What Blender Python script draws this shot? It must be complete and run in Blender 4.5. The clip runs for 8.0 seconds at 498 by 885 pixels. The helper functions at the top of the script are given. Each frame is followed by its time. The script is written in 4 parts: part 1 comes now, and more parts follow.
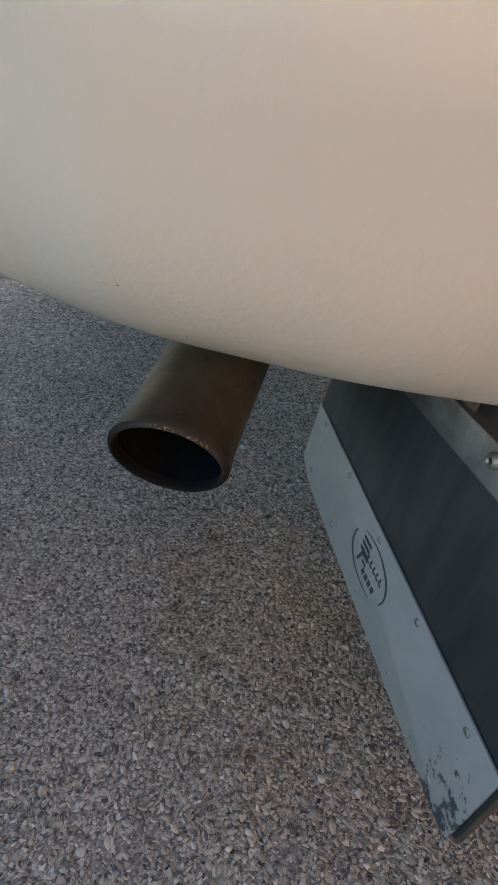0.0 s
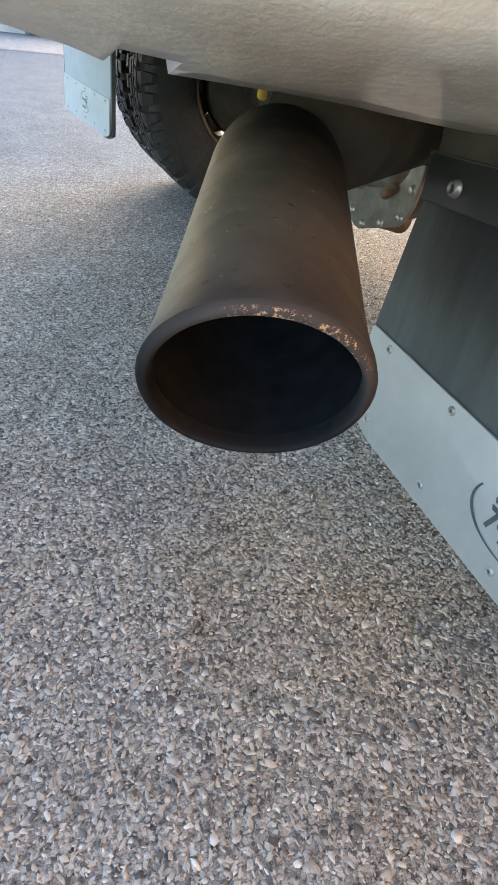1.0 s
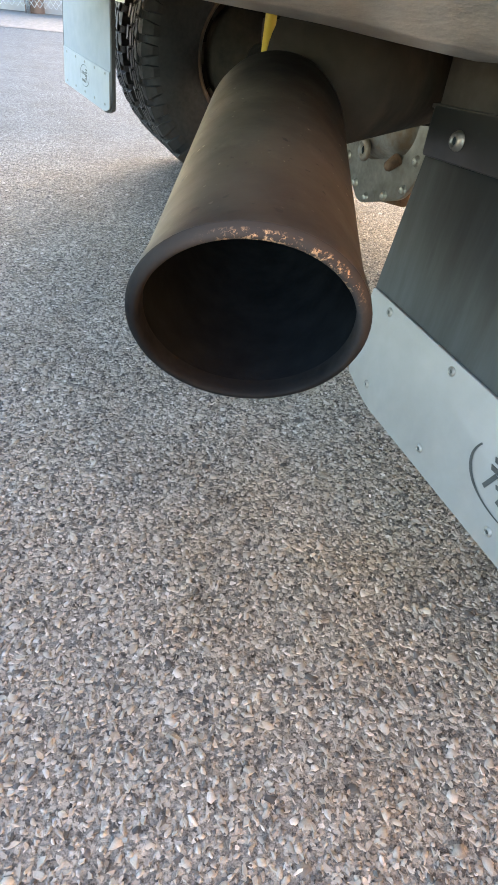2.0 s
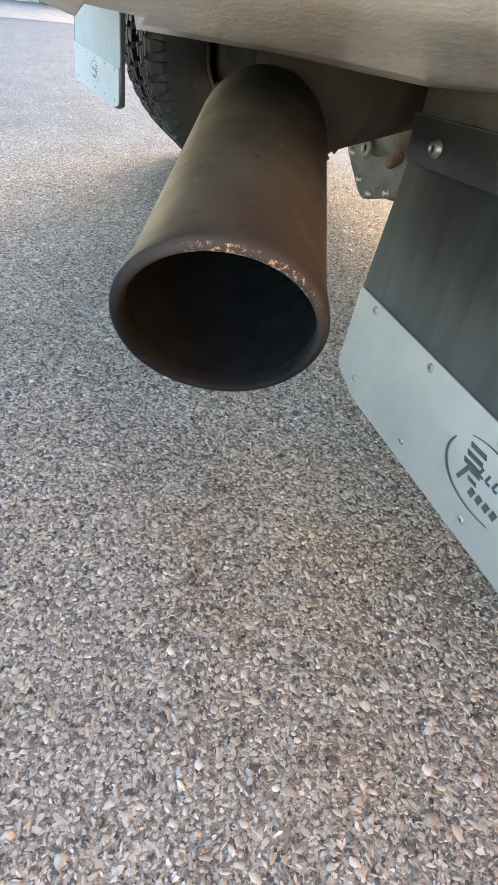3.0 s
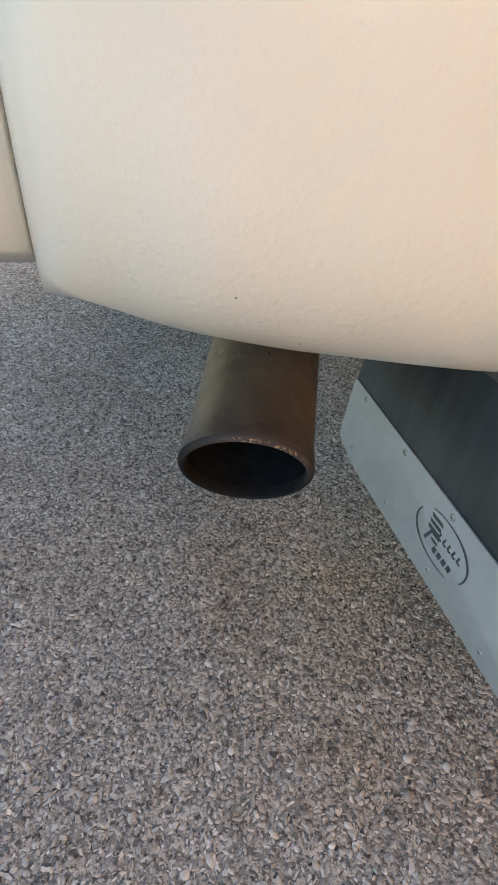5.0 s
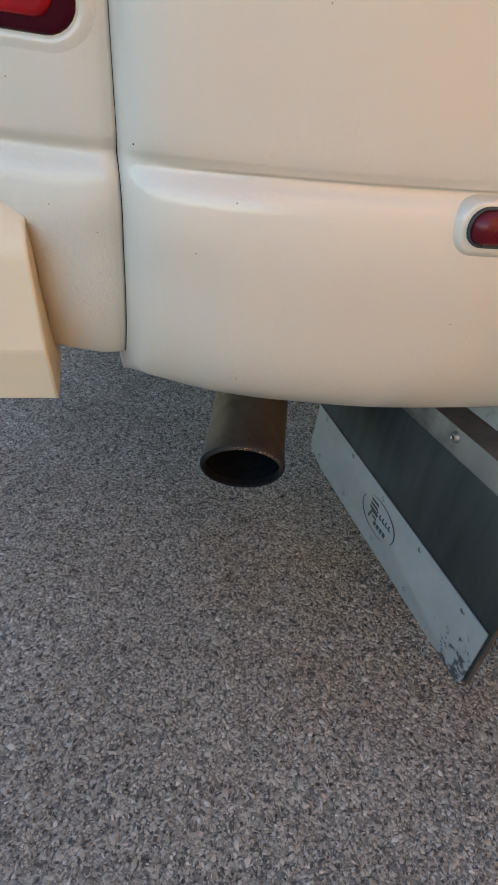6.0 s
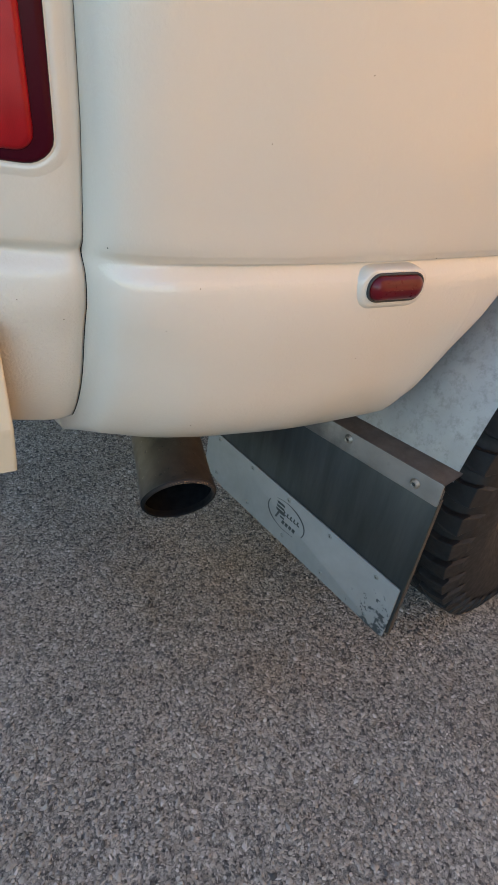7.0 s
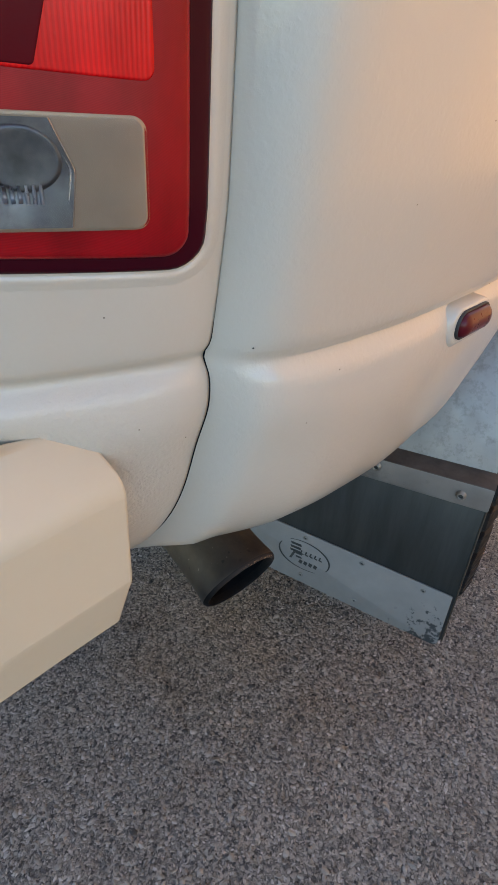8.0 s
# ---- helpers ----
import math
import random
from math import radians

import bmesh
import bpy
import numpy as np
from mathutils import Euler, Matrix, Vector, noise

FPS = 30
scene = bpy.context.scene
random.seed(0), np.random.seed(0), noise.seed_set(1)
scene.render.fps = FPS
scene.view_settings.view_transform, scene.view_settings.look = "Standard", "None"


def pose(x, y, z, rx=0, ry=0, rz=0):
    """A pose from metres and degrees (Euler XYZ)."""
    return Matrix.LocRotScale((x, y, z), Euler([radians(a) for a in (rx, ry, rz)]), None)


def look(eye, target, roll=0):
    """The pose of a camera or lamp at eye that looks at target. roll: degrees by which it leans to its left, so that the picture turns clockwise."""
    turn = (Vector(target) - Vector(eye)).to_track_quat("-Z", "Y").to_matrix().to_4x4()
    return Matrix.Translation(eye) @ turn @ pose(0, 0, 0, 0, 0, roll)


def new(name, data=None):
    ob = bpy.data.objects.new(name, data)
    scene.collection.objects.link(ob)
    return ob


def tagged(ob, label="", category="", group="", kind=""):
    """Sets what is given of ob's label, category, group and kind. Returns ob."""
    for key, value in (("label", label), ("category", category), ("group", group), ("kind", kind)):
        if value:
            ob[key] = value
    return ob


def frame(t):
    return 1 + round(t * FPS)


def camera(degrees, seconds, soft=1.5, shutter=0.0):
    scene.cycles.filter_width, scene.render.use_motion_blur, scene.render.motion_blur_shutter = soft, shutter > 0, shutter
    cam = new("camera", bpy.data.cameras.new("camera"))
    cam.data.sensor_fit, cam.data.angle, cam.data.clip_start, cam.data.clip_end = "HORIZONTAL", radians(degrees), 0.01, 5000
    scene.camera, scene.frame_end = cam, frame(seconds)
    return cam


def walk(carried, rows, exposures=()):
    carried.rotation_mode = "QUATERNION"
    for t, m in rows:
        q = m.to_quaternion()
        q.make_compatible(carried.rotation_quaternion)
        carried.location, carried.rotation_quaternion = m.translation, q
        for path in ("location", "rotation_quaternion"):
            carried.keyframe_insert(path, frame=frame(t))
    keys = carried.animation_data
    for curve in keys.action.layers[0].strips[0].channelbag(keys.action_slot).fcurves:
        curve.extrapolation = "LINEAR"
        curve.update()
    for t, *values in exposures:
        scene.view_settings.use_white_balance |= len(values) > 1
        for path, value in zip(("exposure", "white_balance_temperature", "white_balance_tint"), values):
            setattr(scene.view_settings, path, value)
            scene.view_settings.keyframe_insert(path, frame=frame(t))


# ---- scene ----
cam = camera(47.8, 8.0)
PATH = [
    (0, (0.041, 0.051, 0.749), (0.507, 1.604, -0.423), 9.7),
    (0.5, (-0.013, 0.192, 0.611), (0.59, 1.685, -0.575), 6.6),
    (0.8, (-0.012, 0.225, 0.586), (0.653, 1.697, -0.592), 7.5),
    (1, (-0.008, 0.238, 0.573), (0.677, 1.691, -0.618), 7.4),
    (1.5, (-0.003, 0.242, 0.562), (0.682, 1.681, -0.645), 7.2),
    (2, (-0.005, 0.226, 0.554), (0.663, 1.654, -0.678), 7.4),
    (2.2, (0.005, 0.214, 0.559), (0.650, 1.649, -0.675), 7.4),
    (3.3, (0.003, 0.196, 0.582), (0.626, 1.618, -0.679), 7.1),
    (3.5, (0.007, 0.201, 0.589), (0.62, 1.624, -0.676), 6.8),
    (4, (0.007, 0.2, 0.589), (0.607, 1.627, -0.677), 6.5),
    (4.5, (0.006, 0.183, 0.628), (0.56, 1.628, -0.638), 5.4),
    (4.7, (-0.006, 0.163, 0.669), (0.538, 1.616, -0.593), 5.2),
    (5.8, (-0.095, -0.04, 0.891), (0.481, 1.423, -0.346), 3.7),
    (6, (-0.111, -0.086, 0.906), (0.468, 1.397, -0.303), 3.6),
    (6.5, (-0.183, -0.111, 0.94), (0.63, 1.286, -0.238), 5.3),
    (7, (-0.259, -0.071, 0.974), (0.853, 1.135, -0.17), 5.8),
    (7.2, (-0.266, -0.028, 0.978), (0.897, 1.134, -0.162), 4.6),
    (7.5, (-0.273, 0.062, 0.974), (0.967, 1.159, -0.148), 1.5),
    (7.8, (-0.311, 0.146, 0.981), (1.068, 1.082, -0.124), 1.9),
    (8, (-0.359, 0.195, 0.991), (1.108, 0.981, -0.117), 2.4),
]
EXPOSURES = [(0.0, 2.54, 8850, 15.6), (0.5, 3.27, 8770, 15.6), (1.0, 3.97, 9050, 16.1), (1.5, 4.21, 9350, 16.6), (2.0, 4.21, 9620, 16.6), (3.5, 4.19, 9950, 17.4), (4.5, 3.93, 9950, 17.4), (4.7, 3.8, 9970, 17.4), (5.15, 3.08, 9650, 17.0), (5.8, 2.75, 9360, 16.4), (6.0, 2.6, 9310, 16.4), (7.0, 2.63, 9280, 16.4), (7.5, 2.63, 9230, 16.4), (8.0, 2.39, 9220, 19.4)]
walk(cam, [(t, look(eye, target, roll)) for t, eye, target, roll in PATH], EXPOSURES)

# ---- world, sun and exposure ----
world = bpy.data.worlds.new("sky")
scene.world = world
world.use_nodes = True
wn = world.node_tree.nodes
wl = world.node_tree.links
sky = wn.new("ShaderNodeTexSky")
sky.sky_type = 'NISHITA'
sky.sun_disc = False
SUN_ELEV, SUN_AZ = 14.0, 25.0
sky.sun_elevation = radians(SUN_ELEV)
sky.sun_rotation = radians(SUN_AZ)
sky.air_density, sky.dust_density, sky.ozone_density = 1.0, 0.5, 4.8
wl.new(sky.outputs[0], wn["Background"].inputs[0])
wn["Background"].inputs[1].default_value = 0.15
sun_data = bpy.data.lights.new("sun", 'SUN')
sun_data.energy, sun_data.angle, sun_data.color = 0.84, radians(40), (1.0, 0.83, 0.65)
sun = new("sun", sun_data)
sd = Vector((math.sin(radians(SUN_AZ)) * math.cos(radians(SUN_ELEV)), math.cos(radians(SUN_AZ)) * math.cos(radians(SUN_ELEV)), math.sin(radians(SUN_ELEV))))
sun.matrix_world = look(sd * 20, (0, 0, 0))


# ---- materials ----
def material(name, colour, rough=0.5, metal=0.0, coat=0.0):
    m = bpy.data.materials.new(name)
    m.use_nodes = True
    b = m.node_tree.nodes["Principled BSDF"]
    b.inputs["Base Color"].default_value = (*colour, 1)
    b.inputs["Roughness"].default_value = rough
    b.inputs["Metallic"].default_value = metal
    b.inputs["Coat Weight"].default_value = coat
    b.inputs["Coat Roughness"].default_value = 0.08
    return m


def node(m, kind, **values):
    n = m.node_tree.nodes.new(kind)
    for k, v in values.items():
        n.inputs[k].default_value = v
    return n


def link(m, a, b):
    m.node_tree.links.new(a, b)


def bsdf(m):
    return m.node_tree.nodes["Principled BSDF"]


def coords(m, scale=(1, 1, 1)):
    g = node(m, "ShaderNodeNewGeometry")
    k = node(m, "ShaderNodeMapping")
    k.inputs["Scale"].default_value = scale
    link(m, g.outputs["Position"], k.inputs["Vector"])
    return k.outputs[0]


def noise_tex(m, scale, detail=4.0, rough=0.55, stretch=(1, 1, 1)):
    n = node(m, "ShaderNodeTexNoise", Scale=scale, Detail=detail, Roughness=rough)
    link(m, coords(m, stretch), n.inputs["Vector"])
    return n.outputs["Fac"]


def ramp(m, fac, *stops):
    n = node(m, "ShaderNodeValToRGB")
    e = n.color_ramp.elements
    while len(e) < len(stops):
        e.new(0.5)
    for el, (p, c) in zip(e, stops):
        el.position = p
        el.color = (*c, 1) if len(c) == 3 else c
    link(m, fac, n.inputs[0])
    return n.outputs[0]


def mix(m, fac, a, b, blend='MIX'):
    n = m.node_tree.nodes.new("ShaderNodeMix")
    n.data_type, n.blend_type = 'RGBA', blend
    for k, v in ((0, fac), (6, a), (7, b)):
        if isinstance(v, (int, float)):
            n.inputs[k].default_value = v
        elif isinstance(v, tuple):
            n.inputs[k].default_value = (*v, 1)
        else:
            link(m, v, n.inputs[k])
    return n.outputs[2]


def bump(m, height, strength, distance):
    old = bsdf(m).inputs["Normal"].links
    n = node(m, "ShaderNodeBump", Strength=strength, Distance=distance)
    link(m, height, n.inputs["Height"])
    if old:
        link(m, old[0].from_socket, n.inputs["Normal"])
    link(m, n.outputs[0], bsdf(m).inputs["Normal"])


def grey(v):
    return (v, v, v)


def varied(name, a, b, scale, rough=(0.4, 0.6), metal=0.0, bumps=(), detail=6, stretch=(1, 1, 1), coat=0.0):
    """Two colours by noise, roughness by noise, and bumps (scale, strength, distance)."""
    m = material(name, a, rough[0], metal, coat)
    f = noise_tex(m, scale, detail, 0.6, stretch)
    link(m, ramp(m, f, (0.3, a), (0.7, b)), bsdf(m).inputs["Base Color"])
    f2 = noise_tex(m, scale * 4.3, 5)
    link(m, ramp(m, f2, (0.3, grey(rough[0])), (0.7, grey(rough[1]))), bsdf(m).inputs["Roughness"])
    for sc, st, di in bumps:
        bump(m, noise_tex(m, sc, 3), st, di)
    return m


PAINT = varied("cream_paint", (0.545, 0.488, 0.408), (0.570, 0.511, 0.428), 3.0, (0.33, 0.38), 0.0, ((190, 0.36, 0.0012), (90, 0.17, 0.0012)), coat=0.55)
ridge = ramp(PAINT, noise_tex(PAINT, 120, 3, 0.5, (0.8, 1, 1.2)), (0.63, grey(0)), (0.72, grey(1)))
bump(PAINT, ridge, 0.10, 0.0008)
grit = ramp(PAINT, noise_tex(PAINT, 95, 5, 0.7), (0.55, grey(0)), (0.70, grey(1)))
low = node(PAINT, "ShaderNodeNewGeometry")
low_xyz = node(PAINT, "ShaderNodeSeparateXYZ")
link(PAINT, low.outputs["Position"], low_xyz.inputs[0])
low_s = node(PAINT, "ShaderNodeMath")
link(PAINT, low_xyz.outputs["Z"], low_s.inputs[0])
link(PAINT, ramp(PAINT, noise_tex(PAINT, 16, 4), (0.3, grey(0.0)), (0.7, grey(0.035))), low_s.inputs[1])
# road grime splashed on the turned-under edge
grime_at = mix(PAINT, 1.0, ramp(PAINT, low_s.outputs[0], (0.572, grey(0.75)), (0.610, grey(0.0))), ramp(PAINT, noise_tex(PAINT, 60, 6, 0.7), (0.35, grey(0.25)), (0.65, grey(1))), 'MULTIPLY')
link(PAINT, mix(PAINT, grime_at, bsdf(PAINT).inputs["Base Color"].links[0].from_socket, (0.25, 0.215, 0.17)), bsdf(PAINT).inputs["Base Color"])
bump(PAINT, grit, 0.10, 0.0008)
PAINT_ROUGH = varied("textured_cream_paint", (0.545, 0.488, 0.408), (0.573, 0.514, 0.430), 6.0, (0.36, 0.46), 0.0, ((210, 0.22, 0.0014), (60, 0.12, 0.002)), coat=0.3)
dip = node(PAINT_ROUGH, "ShaderNodeNewGeometry")
dip_d = node(PAINT_ROUGH, "ShaderNodeVectorMath")
dip_d.operation = 'DISTANCE'
dip_d.inputs[1].default_value = (-0.12, 0.46, 0.72)
link(PAINT_ROUGH, dip.outputs["Position"], dip_d.inputs[0])
wrinkle = mix(PAINT_ROUGH, 1.0, noise_tex(PAINT_ROUGH, 300, 2), ramp(PAINT_ROUGH, dip_d.outputs["Value"], (0.05, grey(1)), (0.11, grey(0))), 'MULTIPLY')
bump(PAINT_ROUGH, wrinkle, 0.9, 0.0020)
BUMPER_PAINT = varied("bumper_paint", (0.575, 0.50, 0.375), (0.605, 0.53, 0.40), 5.0, (0.42, 0.55), 0.0, ((160, 0.12, 0.001),))


STONES = ((0.0, (0.085, 0.080, 0.074)), (0.13, (0.125, 0.118, 0.110)), (0.17, (0.272, 0.246, 0.210)), (0.40, (0.334, 0.302, 0.257)), (0.75, (0.386, 0.347, 0.293)), (0.91, (0.415, 0.379, 0.330)), (0.95, (0.46, 0.424, 0.376)), (1.0, (0.55, 0.508, 0.455)))


def stains_and_far_tone(m, col):
    """Large soft patches and a brown drip stain pattern over the asphalt, with the far ground toned down."""
    col = mix(m, 0.8, col, ramp(m, noise_tex(m, 4.5, 5), (0.32, (0.84, 0.80, 0.76)), (0.68, (1.08, 1.07, 1.06))), 'MULTIPLY')
    col = mix(m, 0.55, col, ramp(m, noise_tex(m, 23, 4), (0.30, (0.74, 0.69, 0.64)), (0.46, (1, 1, 1))), 'MULTIPLY')
    col = mix(m, 0.65, col, ramp(m, noise_tex(m, 62, 3, 0.6), (0.34, (0.62, 0.61, 0.60)), (0.50, (1, 1, 1)), (0.66, (1.16, 1.15, 1.14))), 'MULTIPLY')
    # a brown oily stain on the ground under the pipe, with a ragged edge
    g = node(m, "ShaderNodeNewGeometry")
    wob = node(m, "ShaderNodeTexNoise", Scale=11.0, Detail=4.0)
    link(m, g.outputs["Position"], wob.inputs["Vector"])
    dist = node(m, "ShaderNodeVectorMath")
    dist.operation = 'DISTANCE'
    dist.inputs[1].default_value = (0.33, 0.60, 0.0)
    link(m, g.outputs["Position"], dist.inputs[0])
    summed = node(m, "ShaderNodeMath")
    link(m, dist.outputs["Value"], summed.inputs[0])
    link(m, ramp(m, wob.outputs["Fac"], (0.2, grey(0.0)), (0.8, grey(0.22))), summed.inputs[1])
    col = mix(m, 1.0, col, ramp(m, summed.outputs[0], (0.08, (1.05, 0.91, 0.76)), (0.42, (1, 1, 1))), 'MULTIPLY')
    # two oily drips
    for spot, size in (((0.214, 0.757, 0.0), 0.035), ((0.130, 0.606, 0.0), 0.030)):
        drip = node(m, "ShaderNodeVectorMath")
        drip.operation = 'DISTANCE'
        drip.inputs[1].default_value = spot
        link(m, g.outputs["Position"], drip.inputs[0])
        rag = node(m, "ShaderNodeMath")
        link(m, drip.outputs["Value"], rag.inputs[0])
        link(m, ramp(m, noise_tex(m, 55, 4, 0.65), (0.3, grey(0.0)), (0.7, grey(0.035))), rag.inputs[1])
        col = mix(m, 1.0, col, ramp(m, rag.outputs[0], (0.4 * size, (0.52, 0.48, 0.45)), (1.3 * size, (1, 1, 1))), 'MULTIPLY')
    # painted darker and bluer beyond the truck, to offset the strong light there
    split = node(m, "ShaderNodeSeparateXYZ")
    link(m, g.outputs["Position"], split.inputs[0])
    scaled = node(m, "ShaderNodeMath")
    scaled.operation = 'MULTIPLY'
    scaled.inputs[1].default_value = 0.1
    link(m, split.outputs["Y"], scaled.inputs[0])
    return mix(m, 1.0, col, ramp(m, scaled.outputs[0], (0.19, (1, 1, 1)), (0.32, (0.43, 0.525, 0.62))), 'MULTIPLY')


def asphalt_material():
    m = material("asphalt", (0.1, 0.1, 0.1), 0.8)
    v = node(m, "ShaderNodeTexVoronoi", Scale=175.0, Randomness=1.0)
    warp = node(m, "ShaderNodeTexNoise", Scale=240.0, Detail=2.0)
    link(m, coords(m), warp.inputs["Vector"])
    vec = m.node_tree.nodes.new("ShaderNodeMix")
    vec.data_type = 'VECTOR'
    vec.inputs[0].default_value = 0.006
    link(m, coords(m), vec.inputs[4])
    link(m, warp.outputs["Color"], vec.inputs[5])
    link(m, vec.outputs[1], v.inputs["Vector"])
    sep = node(m, "ShaderNodeSeparateColor")
    link(m, v.outputs["Color"], sep.inputs[0])
    stone = mix(m, 1.0, ramp(m, sep.outputs[0], *STONES), (1.0, 1.0, 1.0), 'MULTIPLY')
    d = ramp(m, v.outputs["Distance"], (0.42, grey(1)), (0.68, grey(0)))
    pick = ramp(m, sep.outputs[1], (0.24, grey(0)), (0.30, grey(1)))
    both = mix(m, 1.0, d, pick, 'MULTIPLY')
    fine = noise_tex(m, 520, 4)
    tar = ramp(m, fine, (0.36, (0.130, 0.121, 0.108)), (0.62, (0.272, 0.251, 0.222)))
    # open pits between the stones
    pits = ramp(m, noise_tex(m, 150, 4, 0.7), (0.40, (0.18, 0.175, 0.17)), (0.475, (1, 1, 1)))
    col = mix(m, 0.72, stains_and_far_tone(m, mix(m, both, tar, stone)), pits, 'MULTIPLY')
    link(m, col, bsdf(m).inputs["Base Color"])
    link(m, ramp(m, noise_tex(m, 60, 3), (0.3, grey(0.75)), (0.7, grey(0.95))), bsdf(m).inputs["Roughness"])
    bump(m, both, 0.5, 0.002)
    bsdf(m).inputs["Specular IOR Level"].default_value = 0.02
    bump(m, fine, 0.5, 0.002)
    return m


ASPHALT = asphalt_material()


def stone_material():
    m = material("aggregate_stone", (0.25, 0.24, 0.22), 0.75)
    g = node(m, "ShaderNodeNewGeometry")
    col = ramp(m, g.outputs["Random Per Island"], *STONES)
    grain = ramp(m, noise_tex(m, 800, 3), (0.3, grey(0.86)), (0.7, grey(1.08)))
    link(m, stains_and_far_tone(m, mix(m, 0.8, col, grain, 'MULTIPLY')), bsdf(m).inputs["Base Color"])
    bump(m, noise_tex(m, 900, 2), 0.15, 0.001)
    bsdf(m).inputs["Specular IOR Level"].default_value = 0.1
    return m


STONE = stone_material()
STEEL_DARK = varied("brushed_steel", (0.072, 0.088, 0.092), (0.112, 0.129, 0.133), 9.0, (0.34, 0.46), 0.9, ((40, 0.05, 0.002),), stretch=(1, 1, 0.25))
# Darker round the upper inner part, painting in the sheet's dark reflections.
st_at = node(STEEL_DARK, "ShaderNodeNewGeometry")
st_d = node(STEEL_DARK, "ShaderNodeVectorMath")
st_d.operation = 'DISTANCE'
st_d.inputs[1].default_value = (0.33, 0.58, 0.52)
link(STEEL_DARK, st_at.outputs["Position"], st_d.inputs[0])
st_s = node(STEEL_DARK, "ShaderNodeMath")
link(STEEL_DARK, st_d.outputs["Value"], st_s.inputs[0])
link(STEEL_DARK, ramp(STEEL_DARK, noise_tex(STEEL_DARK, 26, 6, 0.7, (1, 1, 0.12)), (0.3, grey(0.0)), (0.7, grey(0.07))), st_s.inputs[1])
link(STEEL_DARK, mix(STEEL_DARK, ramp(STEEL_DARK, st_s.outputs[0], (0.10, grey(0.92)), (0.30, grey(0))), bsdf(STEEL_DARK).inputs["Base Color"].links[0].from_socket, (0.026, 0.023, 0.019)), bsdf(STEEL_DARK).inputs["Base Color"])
streak = ramp(STEEL_DARK, noise_tex(STEEL_DARK, 34, 6, 0.7, (1, 1, 0.07)), (0.34, (0.62, 0.58, 0.54)), (0.64, (1.25, 1.24, 1.23)))
link(STEEL_DARK, mix(STEEL_DARK, 0.38, bsdf(STEEL_DARK).inputs["Base Color"].links[0].from_socket, streak, 'MULTIPLY'), bsdf(STEEL_DARK).inputs["Base Color"])
bsdf(STEEL_DARK).inputs["Specular IOR Level"].default_value = 0.12
for socket, lo, hi in (("Metallic", 0.12, 0.9), ("Roughness", 0.75, 0.42)):
    link(STEEL_DARK, ramp(STEEL_DARK, st_s.outputs[0], (0.10, grey(lo)), (0.30, grey(hi))), bsdf(STEEL_DARK).inputs[socket])
GALV = varied("galvanised_sheet", (0.200, 0.197, 0.188), (0.235, 0.232, 0.222), 14.0, (0.52, 0.66), 0.25, ((60, 0.08, 0.001),))
mud = node(GALV, "ShaderNodeNewGeometry")
mud_d = node(GALV, "ShaderNodeVectorMath")
mud_d.operation = 'DISTANCE'
mud_d.inputs[1].default_value = (0.322, 0.200, 0.205)
link(GALV, mud.outputs["Position"], mud_d.inputs[0])
mud_s = node(GALV, "ShaderNodeMath")
link(GALV, mud_d.outputs["Value"], mud_s.inputs[0])
link(GALV, ramp(GALV, noise_tex(GALV, 75, 5, 0.65), (0.35, grey(0.0)), (0.65, grey(0.11))), mud_s.inputs[1])
link(GALV, mix(GALV, ramp(GALV, mud_s.outputs[0], (0.068, grey(1)), (0.085, grey(0))), bsdf(GALV).inputs["Base Color"].links[0].from_socket, (0.035, 0.042, 0.045)), bsdf(GALV).inputs["Base Color"])
# Paler, bluer copies of the flap metals, with sky light put into the colour.
FAR_SHEET = varied("sky_tinted_sheet", (0.165, 0.190, 0.205), (0.19, 0.213, 0.227), 6.0, (0.55, 0.7), 0.1)
FAR_PLATE = varied("sky_tinted_plate", (0.225, 0.240, 0.243), (0.25, 0.265, 0.268), 6.0, (0.5, 0.65), 0.1)
LINER = varied("wheel_liner_sheet", (0.29, 0.29, 0.28), (0.38, 0.38, 0.37), 11.0, (0.38, 0.55), 0.5, ((30, 0.12, 0.003),))
grime = ramp(LINER, noise_tex(LINER, 60, 6, 0.75), (0.34, (0.45, 0.43, 0.40)), (0.50, (1, 1, 1)))
link(LINER, mix(LINER, 0.50, bsdf(LINER).inputs["Base Color"].links[0].from_socket, grime, 'MULTIPLY'), bsdf(LINER).inputs["Base Color"])
BRACKET = varied("dull_bracket_steel", (0.195, 0.182, 0.166), (0.29, 0.272, 0.25), 9.0, (0.36, 0.55), 0.5, ((30, 0.08, 0.002),))
# grime and painted-in shade on the end of the strip next to the pipe
dim_at = node(BRACKET, "ShaderNodeNewGeometry")
dim_d = node(BRACKET, "ShaderNodeVectorMath")
dim_d.operation = 'DISTANCE'
dim_d.inputs[1].default_value = (0.33, 0.66, 0.49)
link(BRACKET, dim_at.outputs["Position"], dim_d.inputs[0])
dim_s = node(BRACKET, "ShaderNodeMath")
link(BRACKET, dim_d.outputs["Value"], dim_s.inputs[0])
link(BRACKET, ramp(BRACKET, noise_tex(BRACKET, 30, 5, 0.65), (0.3, grey(0.0)), (0.7, grey(0.16))), dim_s.inputs[1])
link(BRACKET, mix(BRACKET, ramp(BRACKET, dim_s.outputs[0], (0.18, grey(1)), (0.42, grey(0))), bsdf(BRACKET).inputs["Base Color"].links[0].from_socket, (0.052, 0.045, 0.038)), bsdf(BRACKET).inputs["Base Color"])
BOLT = varied("plated_bolt", (0.17, 0.15, 0.125), (0.33, 0.29, 0.24), 90.0, (0.4, 0.55), 0.7)
